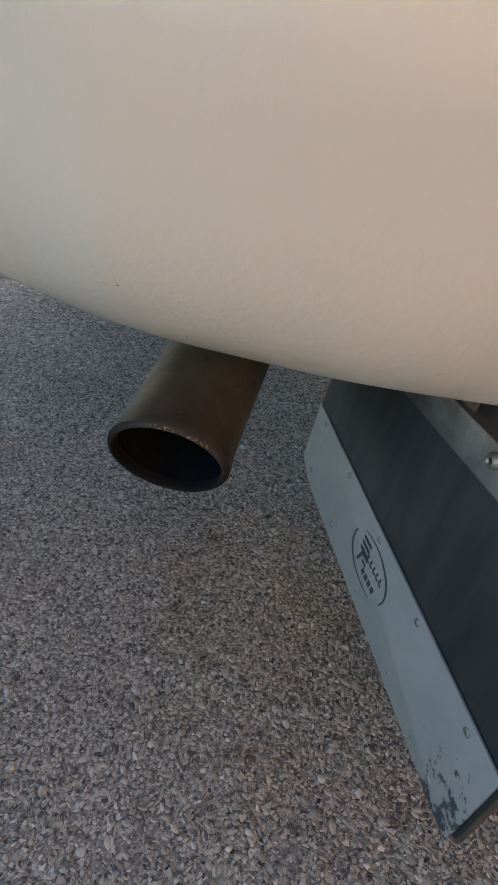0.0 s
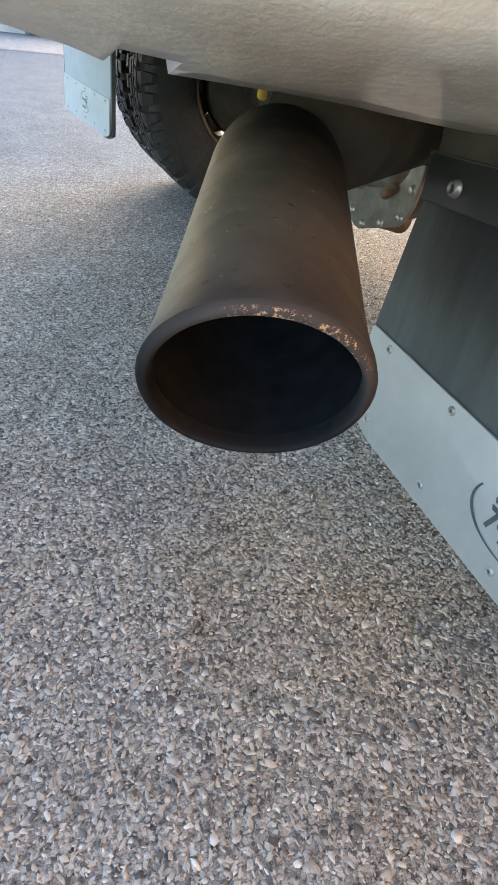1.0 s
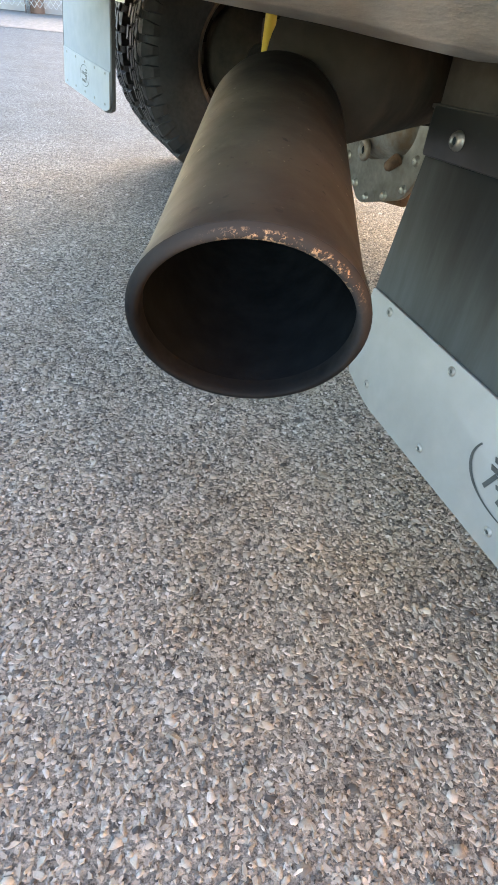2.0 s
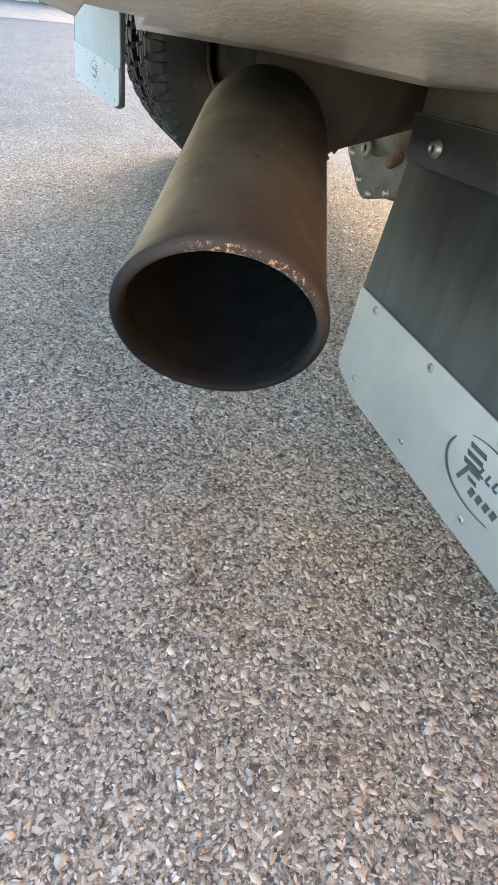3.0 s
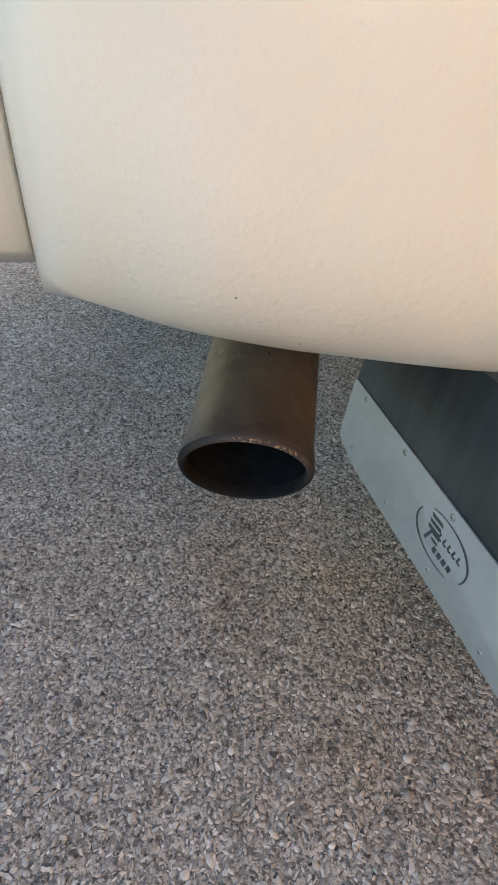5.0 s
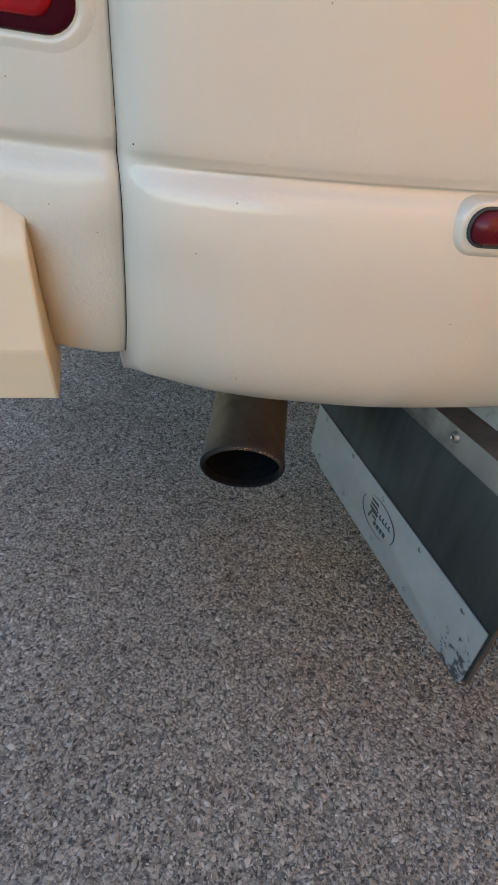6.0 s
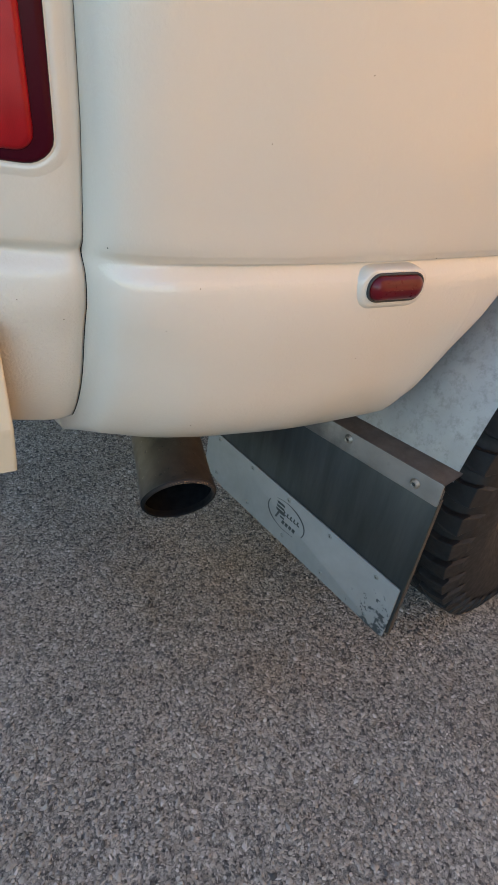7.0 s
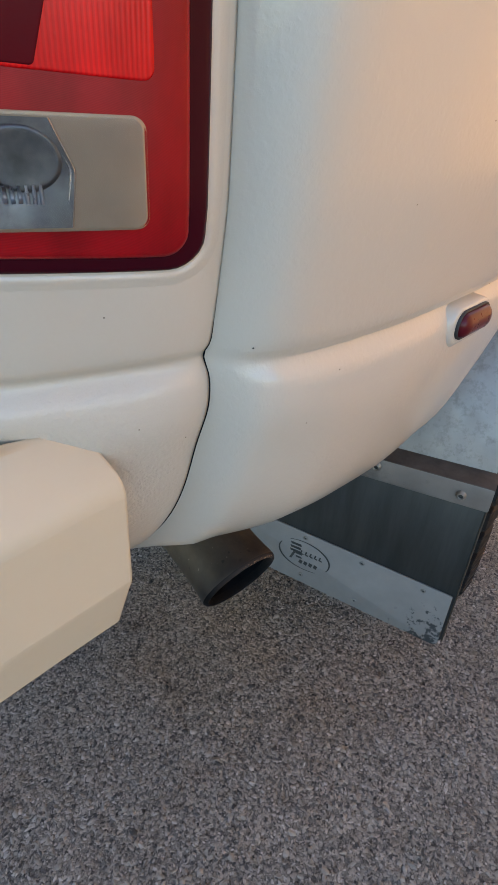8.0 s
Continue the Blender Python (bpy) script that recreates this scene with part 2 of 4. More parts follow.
CHANNEL = varied("brown_grimed_steel", (0.068, 0.054, 0.044), (0.13, 0.10, 0.08), 25.0, (0.55, 0.75), 0.3, ((60, 0.1, 0.001),))
# Brown paints in the light on the flap's rubber edge.
EDGE = varied("lit_brown_edge", (0.035, 0.029, 0.023), (0.085, 0.064, 0.045), 40.0, (0.5, 0.7), 0.3)
RIVET = varied("zinc_rivet", (0.16, 0.155, 0.14), (0.27, 0.26, 0.235), 90.0, (0.45, 0.6), 0.5)
CHROME = varied("rivet_steel", (0.55, 0.55, 0.53), (0.7, 0.7, 0.68), 80.0, (0.2, 0.4), 0.95)
RUBBER = varied("tyre_rubber", (0.0065, 0.0066, 0.0070), (0.013, 0.0128, 0.0125), 18.0, (0.55, 0.8), 0.0, ((220, 0.25, 0.001),))
bsdf(RUBBER).inputs["Specular IOR Level"].default_value = 0.34
BACKING = varied("grey_rubber_backing", (0.09, 0.098, 0.098), (0.13, 0.138, 0.136), 22.0, (0.5, 0.7))
BLACK_RUBBER = varied("edge_rubber", (0.02, 0.02, 0.02), (0.035, 0.035, 0.035), 30.0, (0.5, 0.7))
UNDER = varied("underbody", (0.020, 0.017, 0.015), (0.062, 0.045, 0.032), 8.0, (0.6, 0.9), 0.1, ((70, 0.3, 0.002),))
RIM = varied("wheel_metal", (0.034, 0.028, 0.024), (0.090, 0.066, 0.050), 20.0, (0.4, 0.6), 0.6)
CAST = varied("cast_housing", (0.10, 0.088, 0.072), (0.27, 0.255, 0.235), 14.0, (0.4, 0.7), 0.5, ((120, 0.3, 0.002),))
rusty = ramp(CAST, noise_tex(CAST, 19, 5, 0.65, (1, 1, 0.5)), (0.45, grey(0)), (0.62, grey(0.8)))
link(CAST, mix(CAST, rusty, bsdf(CAST).inputs["Base Color"].links[0].from_socket, (0.13, 0.072, 0.036)), bsdf(CAST).inputs["Base Color"])
INK = varied("black_ink", (0.018, 0.022, 0.022), (0.035, 0.04, 0.04), 60.0, (0.4, 0.6))
YELLOW = varied("yellow_paint", (0.55, 0.36, 0.04), (0.65, 0.45, 0.07), 20.0, (0.35, 0.5))
RUST = varied("rusty_steel", (0.085, 0.042, 0.024), (0.17, 0.085, 0.045), 60.0, (0.6, 0.9), 0.3)
SOOT = varied("soot", (0.0068, 0.0078, 0.0086), (0.0122, 0.0138, 0.0150), 60.0, (0.7, 0.95), 0.0, ((300, 0.3, 0.001),))
bsdf(SOOT).inputs["Specular IOR Level"].default_value = 0.0


def pipe_material():
    m = material("heat_browned_steel", (0.2, 0.16, 0.11), 0.4, 0.35)
    a = noise_tex(m, 14, 5, 0.6)
    c = ramp(m, a, (0.3, (0.104, 0.079, 0.054)), (0.5, (0.152, 0.115, 0.078)), (0.7, (0.195, 0.150, 0.104)))
    spots = ramp(m, noise_tex(m, 150, 3), (0.66, grey(1.0)), (0.72, grey(0.30)))
    c = mix(m, 1.0, c, spots, 'MULTIPLY')
    nicks = ramp(m, noise_tex(m, 260, 2, 0.5, (1, 1, 0.35)), (0.71, grey(0)), (0.76, grey(1)))
    c = mix(m, nicks, c, (0.46, 0.39, 0.30))
    # pale dusty scuffs along the pipe
    scuff = ramp(m, noise_tex(m, 48, 6, 0.72, (1, 0.6, 1)), (0.55, grey(0)), (0.72, grey(0.45)))
    c = mix(m, scuff, c, (0.26, 0.215, 0.165))
    # soot burnt on round the opening, ragged at its edge
    g = node(m, "ShaderNodeNewGeometry")
    off = node(m, "ShaderNodeVectorMath")
    off.operation = 'SUBTRACT'
    off.inputs[1].default_value = (0.086, 0.4375, 0.4383)
    link(m, g.outputs["Position"], off.inputs[0])
    dot = node(m, "ShaderNodeVectorMath")
    dot.operation = 'DOT_PRODUCT'
    dot.inputs[1].default_value = (0.3308, 0.8600, 0.3886)
    link(m, off.outputs[0], dot.inputs[0])
    summed = node(m, "ShaderNodeMath")
    link(m, dot.outputs["Value"], summed.inputs[0])
    link(m, ramp(m, noise_tex(m, 40, 4), (0.3, grey(0.0)), (0.7, grey(0.02))), summed.inputs[1])
    burnt = ramp(m, summed.outputs[0], (0.008, grey(0.0)), (0.042, grey(0.38)), (0.125, grey(1.0)))
    c = mix(m, burnt, (0.034, 0.029, 0.027), c)
    # soot and painted-in shade under the body, where the pipe joins the tail pipe
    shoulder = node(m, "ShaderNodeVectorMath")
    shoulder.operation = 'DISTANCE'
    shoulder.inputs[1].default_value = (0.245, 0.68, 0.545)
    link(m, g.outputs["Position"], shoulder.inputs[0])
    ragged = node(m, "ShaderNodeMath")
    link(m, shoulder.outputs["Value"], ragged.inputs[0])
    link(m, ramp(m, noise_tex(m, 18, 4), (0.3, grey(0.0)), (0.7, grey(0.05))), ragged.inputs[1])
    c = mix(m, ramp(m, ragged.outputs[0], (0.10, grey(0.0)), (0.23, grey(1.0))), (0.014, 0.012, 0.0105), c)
    link(m, c, bsdf(m).inputs["Base Color"])
    link(m, ramp(m, noise_tex(m, 30, 4), (0.3, grey(0.46)), (0.7, grey(0.64))), bsdf(m).inputs["Roughness"])
    bump(m, noise_tex(m, 25, 3), 0.08, 0.003)
    bump(m, noise_tex(m, 300, 2), 0.08, 0.001)
    return m


PIPE = pipe_material()
LIP = varied("sooty_lip", (0.0050, 0.0053, 0.0057), (0.0110, 0.0110, 0.0113), 35.0, (0.62, 0.8), 0.0, ((140, 0.25, 0.001), (30, 0.1, 0.002)))
bsdf(LIP).inputs["Specular IOR Level"].default_value = 0.06
flecks = ramp(LIP, noise_tex(LIP, 380, 4, 0.75), (0.53, grey(0)), (0.64, grey(1)))
where = node(LIP, "ShaderNodeNewGeometry")
reach = node(LIP, "ShaderNodeVectorMath")
reach.operation = 'DISTANCE'
reach.inputs[1].default_value = (0.098, 0.413, 0.489)
link(LIP, where.outputs["Position"], reach.inputs[0])
front = node(LIP, "ShaderNodeVectorMath")
front.operation = 'SUBTRACT'
front.inputs[1].default_value = (0.086, 0.4375, 0.4383)
link(LIP, where.outputs["Position"], front.inputs[0])
ahead = node(LIP, "ShaderNodeVectorMath")
ahead.operation = 'DOT_PRODUCT'
ahead.inputs[1].default_value = (-0.3308, -0.8600, -0.3886)
link(LIP, front.outputs[0], ahead.inputs[0])
scaled = node(LIP, "ShaderNodeMath")
scaled.operation = 'MULTIPLY_ADD'
scaled.inputs[1].default_value = 100.0
scaled.inputs[2].default_value = 0.5
link(LIP, ahead.outputs["Value"], scaled.inputs[0])
flecks = mix(LIP, 1.0, flecks, ramp(LIP, scaled.outputs[0], (0.46, grey(0)), (0.60, grey(1))), 'MULTIPLY')
chipped = mix(LIP, 1.0, flecks, ramp(LIP, reach.outputs["Value"], (0.020, grey(1)), (0.044, grey(0))), 'MULTIPLY')
scorched = ramp(LIP, reach.outputs["Value"], (0.040, grey(1)), (0.085, grey(0)))
browned = mix(LIP, scorched, bsdf(LIP).inputs["Base Color"].links[0].from_socket, (0.036, 0.031, 0.029))
link(LIP, mix(LIP, chipped, browned, (0.40, 0.245, 0.145)), bsdf(LIP).inputs["Base Color"])
RED = material("red_lens", (0.37, 0.006, 0.010), 0.28, 0, 0.0)
DARK_RED = material("dark_red_bezel", (0.045, 0.003, 0.008), 0.25, 0, 0.0)
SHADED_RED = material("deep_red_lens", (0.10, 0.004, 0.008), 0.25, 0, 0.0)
BRIGHT_RED = material("bright_red_lens", (0.88, 0.010, 0.011), 0.25, 0, 0.0)
MARKER = varied("marker_lens_plastic", (0.090, 0.004, 0.008), (0.120, 0.005, 0.010), 40.0, (0.26, 0.36), coat=0.2)
bsdf(MARKER).inputs["Specular IOR Level"].default_value = 0.2
bsdf(DARK_RED).inputs["Specular IOR Level"].default_value = 0.1
bsdf(SHADED_RED).inputs["Specular IOR Level"].default_value = 0.06
for lens in (RED, BRIGHT_RED):
    bsdf(lens).inputs["Specular IOR Level"].default_value = 0.25
for lens, sc in ((RED, 950.0), (BRIGHT_RED, 160.0)):
    w = node(lens, "ShaderNodeTexWave", Scale=sc)
    w.bands_direction = 'DIAGONAL' if lens is RED else 'X'
    link(lens, coords(lens), w.inputs["Vector"])
    bump(lens, w.outputs["Fac"], 0.10 if lens is RED else 0.2, 0.0006)
    # moulded prisms and uneven tint in the plastic
    tint = ramp(lens, w.outputs["Fac"], (0.3, grey(0.86)), (0.7, grey(1.0)))
    cloud = ramp(lens, noise_tex(lens, 38, 4, 0.6, (1, 1, 0.4)), (0.35, grey(0.74)), (0.62, grey(1.0)))
    own = tuple(bsdf(lens).inputs["Base Color"].default_value)[:3]
    link(lens, mix(lens, 1.0, mix(lens, 1.0, own, tint, 'MULTIPLY'), cloud, 'MULTIPLY'), bsdf(lens).inputs["Base Color"])
FROST = varied("frosted_reverse_lens", (0.335, 0.250, 0.180), (0.385, 0.290, 0.210), 30.0, (0.12, 0.2), coat=0.35)
RIM_CHROME = varied("chrome_rim", (0.6, 0.6, 0.6), (0.66, 0.66, 0.65), 12.0, (0.15, 0.2), 0.95)
REFLECTOR = varied("lamp_reflector", (0.10, 0.102, 0.112), (0.20, 0.202, 0.210), 60.0, (0.36, 0.46), 0.8)
SLAT = varied("pale_slat_reflection", (0.24, 0.27, 0.31), (0.36, 0.39, 0.43), 60.0, (0.25, 0.35), 0.5)
BOWL = varied("dull_bowl_metal", (0.060, 0.062, 0.070), (0.145, 0.148, 0.156), 70.0, (0.3, 0.42), 0.8)
BACK_DARK = material("lamp_housing", (0.06, 0.06, 0.065), 0.4)
GLASS = material("clear_lens", (1, 1, 1), 0.13)
bsdf(GLASS).inputs["Transmission Weight"].default_value = 1.0
bsdf(GLASS).inputs["IOR"].default_value = 1.3


# ---- mesh helpers ----
def part(name, bm, mat, parent=None, label="", smooth=True):
    """Links a bmesh as one mesh object under a thing or a part."""
    me = bpy.data.meshes.new(name)
    bm.to_mesh(me)
    bm.free()
    me.materials.append(mat)
    if smooth:
        me.polygons.foreach_set("use_smooth", [True] * len(me.polygons))
    ob = new(name, me)
    if parent is not None:
        ob.parent = parent
        inv = Matrix.Identity(4)
        p = parent
        while p is not None:
            inv = Matrix.Translation(-p.location) @ inv if p.parent is None else inv
            p = p.parent
        if parent.parent is None:
            ob.matrix_parent_inverse = inv
    return tagged(ob, label)


def thing(name, at, label, category, group="", kind=""):
    ob = new(name)
    ob.location = at
    ob.empty_display_size = 0.1
    return tagged(ob, label, category, group, kind)


def lerp(table, x):
    """Piecewise smooth look-up in a short table of (x, value)."""
    xs, ys = [t[0] for t in table], [t[1] for t in table]
    return float(np.interp(x, xs, ys))


def curve(table, x):
    """Smooth look-up without overshoot (monotone cubic)."""
    if x <= table[0][0]:
        return table[0][1]
    if x >= table[-1][0]:
        return table[-1][1]
    i = max(k for k in range(len(table) - 1) if table[k][0] <= x)

    def slope(k):
        if k == 0 or k == len(table) - 1:
            a, b = (0, 1) if k == 0 else (k - 1, k)
            return (table[b][1] - table[a][1]) / (table[b][0] - table[a][0])
        h0, h1 = table[k][0] - table[k - 1][0], table[k + 1][0] - table[k][0]
        d0, d1 = (table[k][1] - table[k - 1][1]) / h0, (table[k + 1][1] - table[k][1]) / h1
        if d0 * d1 <= 0:
            return 0.0
        w0, w1 = 2 * h1 + h0, h1 + 2 * h0
        return (w0 + w1) / (w0 / d0 + w1 / d1)
    (x0, y0), (x1, y1) = table[i], table[i + 1]
    h = x1 - x0
    t = (x - x0) / h
    m0, m1 = slope(i) * h, slope(i + 1) * h
    return y0 * (2 * t ** 3 - 3 * t * t + 1) + m0 * (t ** 3 - 2 * t * t + t) + y1 * (3 * t * t - 2 * t ** 3) + m1 * (t ** 3 - t * t)


def smooth01(x):
    x = min(1.0, max(0.0, x))
    return x * x * (3 - 2 * x)


def grid(rows, close=False):
    """A quad sheet through rows of points."""
    bm = bmesh.new()
    vs = [[bm.verts.new(p) for p in r] for r in rows]
    for a, b in zip(vs, vs[1:]):
        n = len(a)
        for i in range(n if close else n - 1):
            j = (i + 1) % n
            bm.faces.new((a[i], a[j], b[j], b[i]))
    bmesh.ops.recalc_face_normals(bm, faces=bm.faces[:])
    return bm


def box(x0, x1, y0, y1, z0, z1, bevel=0.0, seg=2):
    bm = bmesh.new()
    bmesh.ops.create_cube(bm, size=1)
    bmesh.ops.scale(bm, vec=(x1 - x0, y1 - y0, z1 - z0), verts=bm.verts)
    bmesh.ops.translate(bm, vec=((x0 + x1) / 2, (y0 + y1) / 2, (z0 + z1) / 2), verts=bm.verts)
    if bevel:
        bmesh.ops.bevel(bm, geom=bm.edges[:], offset=bevel, segments=seg, affect='EDGES', profile=0.5)
    return bm


def prism(outline, axis, lo, hi, bevel=0.0):
    """A plate of that outline, from lo to hi along the axis."""
    bm = bmesh.new()

    def at(p, h):
        q = list(p)
        q.insert(axis, h)
        return q
    a = [bm.verts.new(at(p, lo)) for p in outline]
    b = [bm.verts.new(at(p, hi)) for p in outline]
    bm.faces.new(a)
    bm.faces.new(b[::-1])
    for i in range(len(a)):
        j = (i + 1) % len(a)
        bm.faces.new((a[i], b[i], b[j], a[j]))
    bmesh.ops.recalc_face_normals(bm, faces=bm.faces[:])
    if bevel:
        bmesh.ops.bevel(bm, geom=bm.edges[:], offset=bevel, segments=2, affect='EDGES', profile=0.5)
    return bm


def rounded(outline, radii, seg=5):
    """Rounds the corners of a polygon (2D)."""
    out = []
    n = len(outline)
    for i, (p, r) in enumerate(zip(outline, radii)):
        p = Vector(p)
        if r <= 0:
            out.append(tuple(p))
            continue
        a, b = (Vector(outline[i - 1]) - p).normalized(), (Vector(outline[(i + 1) % n]) - p).normalized()
        s, e = p + a * r, p + b * r
        for k in range(seg + 1):
            t = k / seg
            out.append(tuple(s * (1 - t) ** 2 + p * 2 * t * (1 - t) + e * t * t))
    return out


def frame_of(d):
    d = Vector(d).normalized()
    u = d.cross(Vector((0, 0, 1)))
    u = u.normalized() if u.length > 1e-4 else Vector((1, 0, 0))
    return d, u, u.cross(d)


def tube(points, radii, seg=32):
    """A round tube through points; radii one or one for each point."""
    pts = [Vector(p) for p in points]
    if not isinstance(radii, (list, tuple)):
        radii = [radii] * len(pts)
    rows = []
    for i, p in enumerate(pts):
        d, u, v = frame_of(pts[min(i + 1, len(pts) - 1)] - pts[max(i - 1, 0)])
        rows.append([p + radii[i] * (math.cos(a) * u + math.sin(a) * v) for a in (2 * math.pi * k / seg for k in range(seg))])
    return grid(rows, True)


def cap(bm):
    bmesh.ops.holes_fill(bm, edges=bm.edges[:], sides=0)
    return bm


def lathe(profile, centre, axis, seg=48):
    """Turns (along, radius) pairs round the axis at centre."""
    d, u, v = frame_of(axis)
    c = Vector(centre)
    rows = [[c + d * h + r * (math.cos(a) * u + math.sin(a) * v) for a in (2 * math.pi * k / seg for k in range(seg))] for h, r in profile]
    return grid(rows, True)


def add(bm, other):
    me = bpy.data.meshes.new("join")
    other.to_mesh(me)
    other.free()
    bm.from_mesh(me)
    bpy.data.meshes.remove(me)
    return bm


def bolt_head(at, normal, r=0.008, h=0.005):
    bm = lathe([(0, r * 1.35), (0.0012, r * 1.35), (0.0015, r), (h * 0.7, r * 0.96), (h, r * 0.7), (h, 0.0005)], at, normal, 18)
    return bm


def socket_bolt(at, normal, r, h):
    """A low round head with a hollow in its middle."""
    return lathe([(0, r * 1.15), (h * 0.25, r * 1.15), (h * 0.3, r), (h * 0.75, r * 0.94), (h, r * 0.74), (h, r * 0.56), (h * 0.4, r * 0.5)], at, normal, 16)


# ---- ground ----
gm = bmesh.new()
for (x0, x1, y0, y1) in ((-250, 250, -250, 250),):
    n = 40
    xs = [x0 + (x1 - x0) * i / n for i in range(n + 1)]
    vs = [[gm.verts.new((x, y, 0.0)) for x in xs] for y in xs]
    for a, b in zip(vs, vs[1:]):
        for i in range(n):
            gm.faces.new((a[i], a[i + 1], b[i + 1], b[i]))
ground = part("ground", gm, ASPHALT, smooth=False)
tagged(ground, "weathered grey asphalt with exposed pale aggregate stones", "asphalt", kind="structure")


# Unseen wall, added behind the camera to block sky and bounce warm light.
WARM_BOUNCE = varied("warm_bounce", (0.69, 0.415, 0.205), (0.75, 0.455, 0.23), 1.5, (0.8, 0.95), 0.0, ((60, 0.3, 0.004),))
screen_wall = part("bounce_wall", box(-0.75, 12.0, -2.8, -2.5, -0.05, 4.6, 0.01), WARM_BOUNCE)
tagged(screen_wall, "unseen warm wall added to block sky and bounce light", "wall", kind="structure")

# ---- the truck ----
truck = thing("pickup_truck", (0.9, 1.485, 0.0), "cream dual-rear-wheel pickup truck standing on the asphalt", "truck")
AXLE_X, AXLE_Z, MID_Y = 0.82, 0.40, 1.485

PLAN = [(-0.0450, 0.392), (-0.0444, 0.384), (-0.0425, 0.373), (-0.038, 0.3615), (-0.030, 0.3515), (-0.016, 0.3420), (0.004, 0.3335), (0.03, 0.3245), (0.06, 0.3140),
        (0.1, 0.3000), (0.2, 0.2730), (0.26, 0.2580), (0.32, 0.2450), (0.40, 0.2260), (0.50, 0.206), (0.65, 0.186), (0.82, 0.180),
        (1.0, 0.186), (1.2, 0.21), (1.4, 0.26), (1.6, 0.33), (1.7, 0.36)]
BOTTOM = [(-0.0450, 0.612), (-0.03, 0.6010), (0.0, 0.5865), (0.05, 0.5766), (0.1, 0.5735), (0.2, 0.5724), (0.29, 0.5724), (0.335, 0.5745), (0.348, 0.5840), (0.358, 0.5985), (0.367, 0.626),
          (0.377, 0.6410), (0.396, 0.671), (0.43, 0.745), (0.48, 0.82), (0.6, 0.92), (0.82, 0.97), (1.04, 0.92), (1.16, 0.82), (1.22, 0.745), (1.26, 0.68), (1.285, 0.6), (1.7, 0.6)]
TUCK = [(-0.045, 0.068), (0.0, 0.0951), (0.1, 0.0881), (0.2, 0.0741), (0.30, 0.0700), (0.352, 0.0650), (0.37, 0.048), (0.42, 0.046), (0.6, 0.02), (1.25, 0.02), (1.3, 0.06), (1.7, 0.06)]


def line_height(x):
    return 0.812 - 0.03 * (x + 0.045)


FLANGE_Y = [(-0.045, 0.500), (0.0, 0.500), (0.0335, 0.500), (0.06, 0.502), (0.13, 0.495), (0.20, 0.478), (0.26, 0.440), (0.31, 0.385), (0.345, 0.335)]
FLANGE_Z = [(-0.045, 0.571), (-0.027, 0.568), (-0.003, 0.564), (0.022, 0.559), (0.0335, 0.5555), (0.06, 0.5530), (0.13, 0.549), (0.16, 0.546), (0.20, 0.5425), (0.26, 0.5455), (0.31, 0.554), (0.345, 0.575)]


def body_line(d, deep=1.0, crisp=0.0):
    """How far the panel stands in (+) or out (-), by the height over the body line."""
    cove = math.exp(-((d - 0.004) / 0.011) ** 2) if d < 0.004 else (1 - 0.5 * crisp) * math.exp(-((d - 0.004) / 0.008) ** 2) + 0.5 * crisp * smooth01((0.0068 - d) / 0.0028)
    return deep * 0.0088 * cove - 0.006 * math.exp(-((d + 0.040 + 0.010 * crisp) / (0.03 + 0.018 * crisp)) ** 2)


def fender_y(x, z):
    zb = curve(BOTTOM, x)
    d = z - line_height(x)
    y = curve(PLAN, x) + body_line(d, 0.85 + 0.15 * smooth01((x + 0.045) / 0.07), smooth01((x + 0.03) / 0.08)) - 0.10 * max(0.0, d - 0.01)
    return y + curve(TUCK, x) * math.exp(-max(0.0, z - zb) / curve([(-0.045, 0.086), (-0.01, 0.0683), (0.04, 0.0506), (0.12, 0.0532), (0.20, 0.0591), (0.28, 0.0782), (0.34, 0.088), (0.37, 0.086), (0.42, 0.055), (0.6, 0.03)], x))


def fender_mesh():
    xs = list(np.concatenate([np.linspace(-0.045, -0.03, 12), np.linspace(-0.027, 0.03, 14), [0.0335, 0.035, 0.045, 0.058, 0.0595], np.linspace(0.066, 0.345, 30), np.linspace(0.35, 0.40, 26), np.linspace(0.41, 0.6, 14), np.linspace(0.63, 1.7, 36)]))
    rows = []
    for x in xs:
        zb = curve(BOTTOM, x)
        y0 = fender_y(x, zb)
        if x < 0.348:
            yf, zf = lerp(FLANGE_Y, x), lerp(FLANGE_Z, x)
        else:
            yf, zf = y0 + 0.02, zb + 0.004
        yf = max(yf, y0 + 0.012)
        # a notch is cut out of the flange near the rear
        cut = 0.28 if 0.0345 < x < 0.0585 else 0.0
        ye, ze = yf + (y0 - yf) * cut, zf + (zb - zf) * cut ** 1.1
        col = [(x, ye + 0.02, ze + 0.05), (x, ye + 0.006, ze + 0.012), (x, ye + 0.003, ze + 0.003)]
        for k in range(6):
            f = cut + (1 - cut) * k / 6
            col.append((x, yf + (y0 - yf) * f, zf + (zb - zf) * (f ** 1.1)))
        lo = max(zb + 0.004, line_height(x) - 0.012)
        hi = max(lo + 0.004, line_height(x) + 0.014)
        zs = [zb + (lo - zb) * (k / 60) ** 1.15 for k in range(1, 60)] + [lo + (hi - lo) * k / 32 for k in range(33)] + [hi + (1.46 - hi) * k / 70 for k in range(1, 71)]
        col += [(x, fender_y(x, z), z) for z in zs]
        rows.append(col)
    # the rear edge turns in towards the seam
    first = [(p[0] + 0.0006, p[1] + 0.03, p[2]) for p in rows[0]]
    return grid([first] + rows)


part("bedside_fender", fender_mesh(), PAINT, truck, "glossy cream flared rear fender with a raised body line")

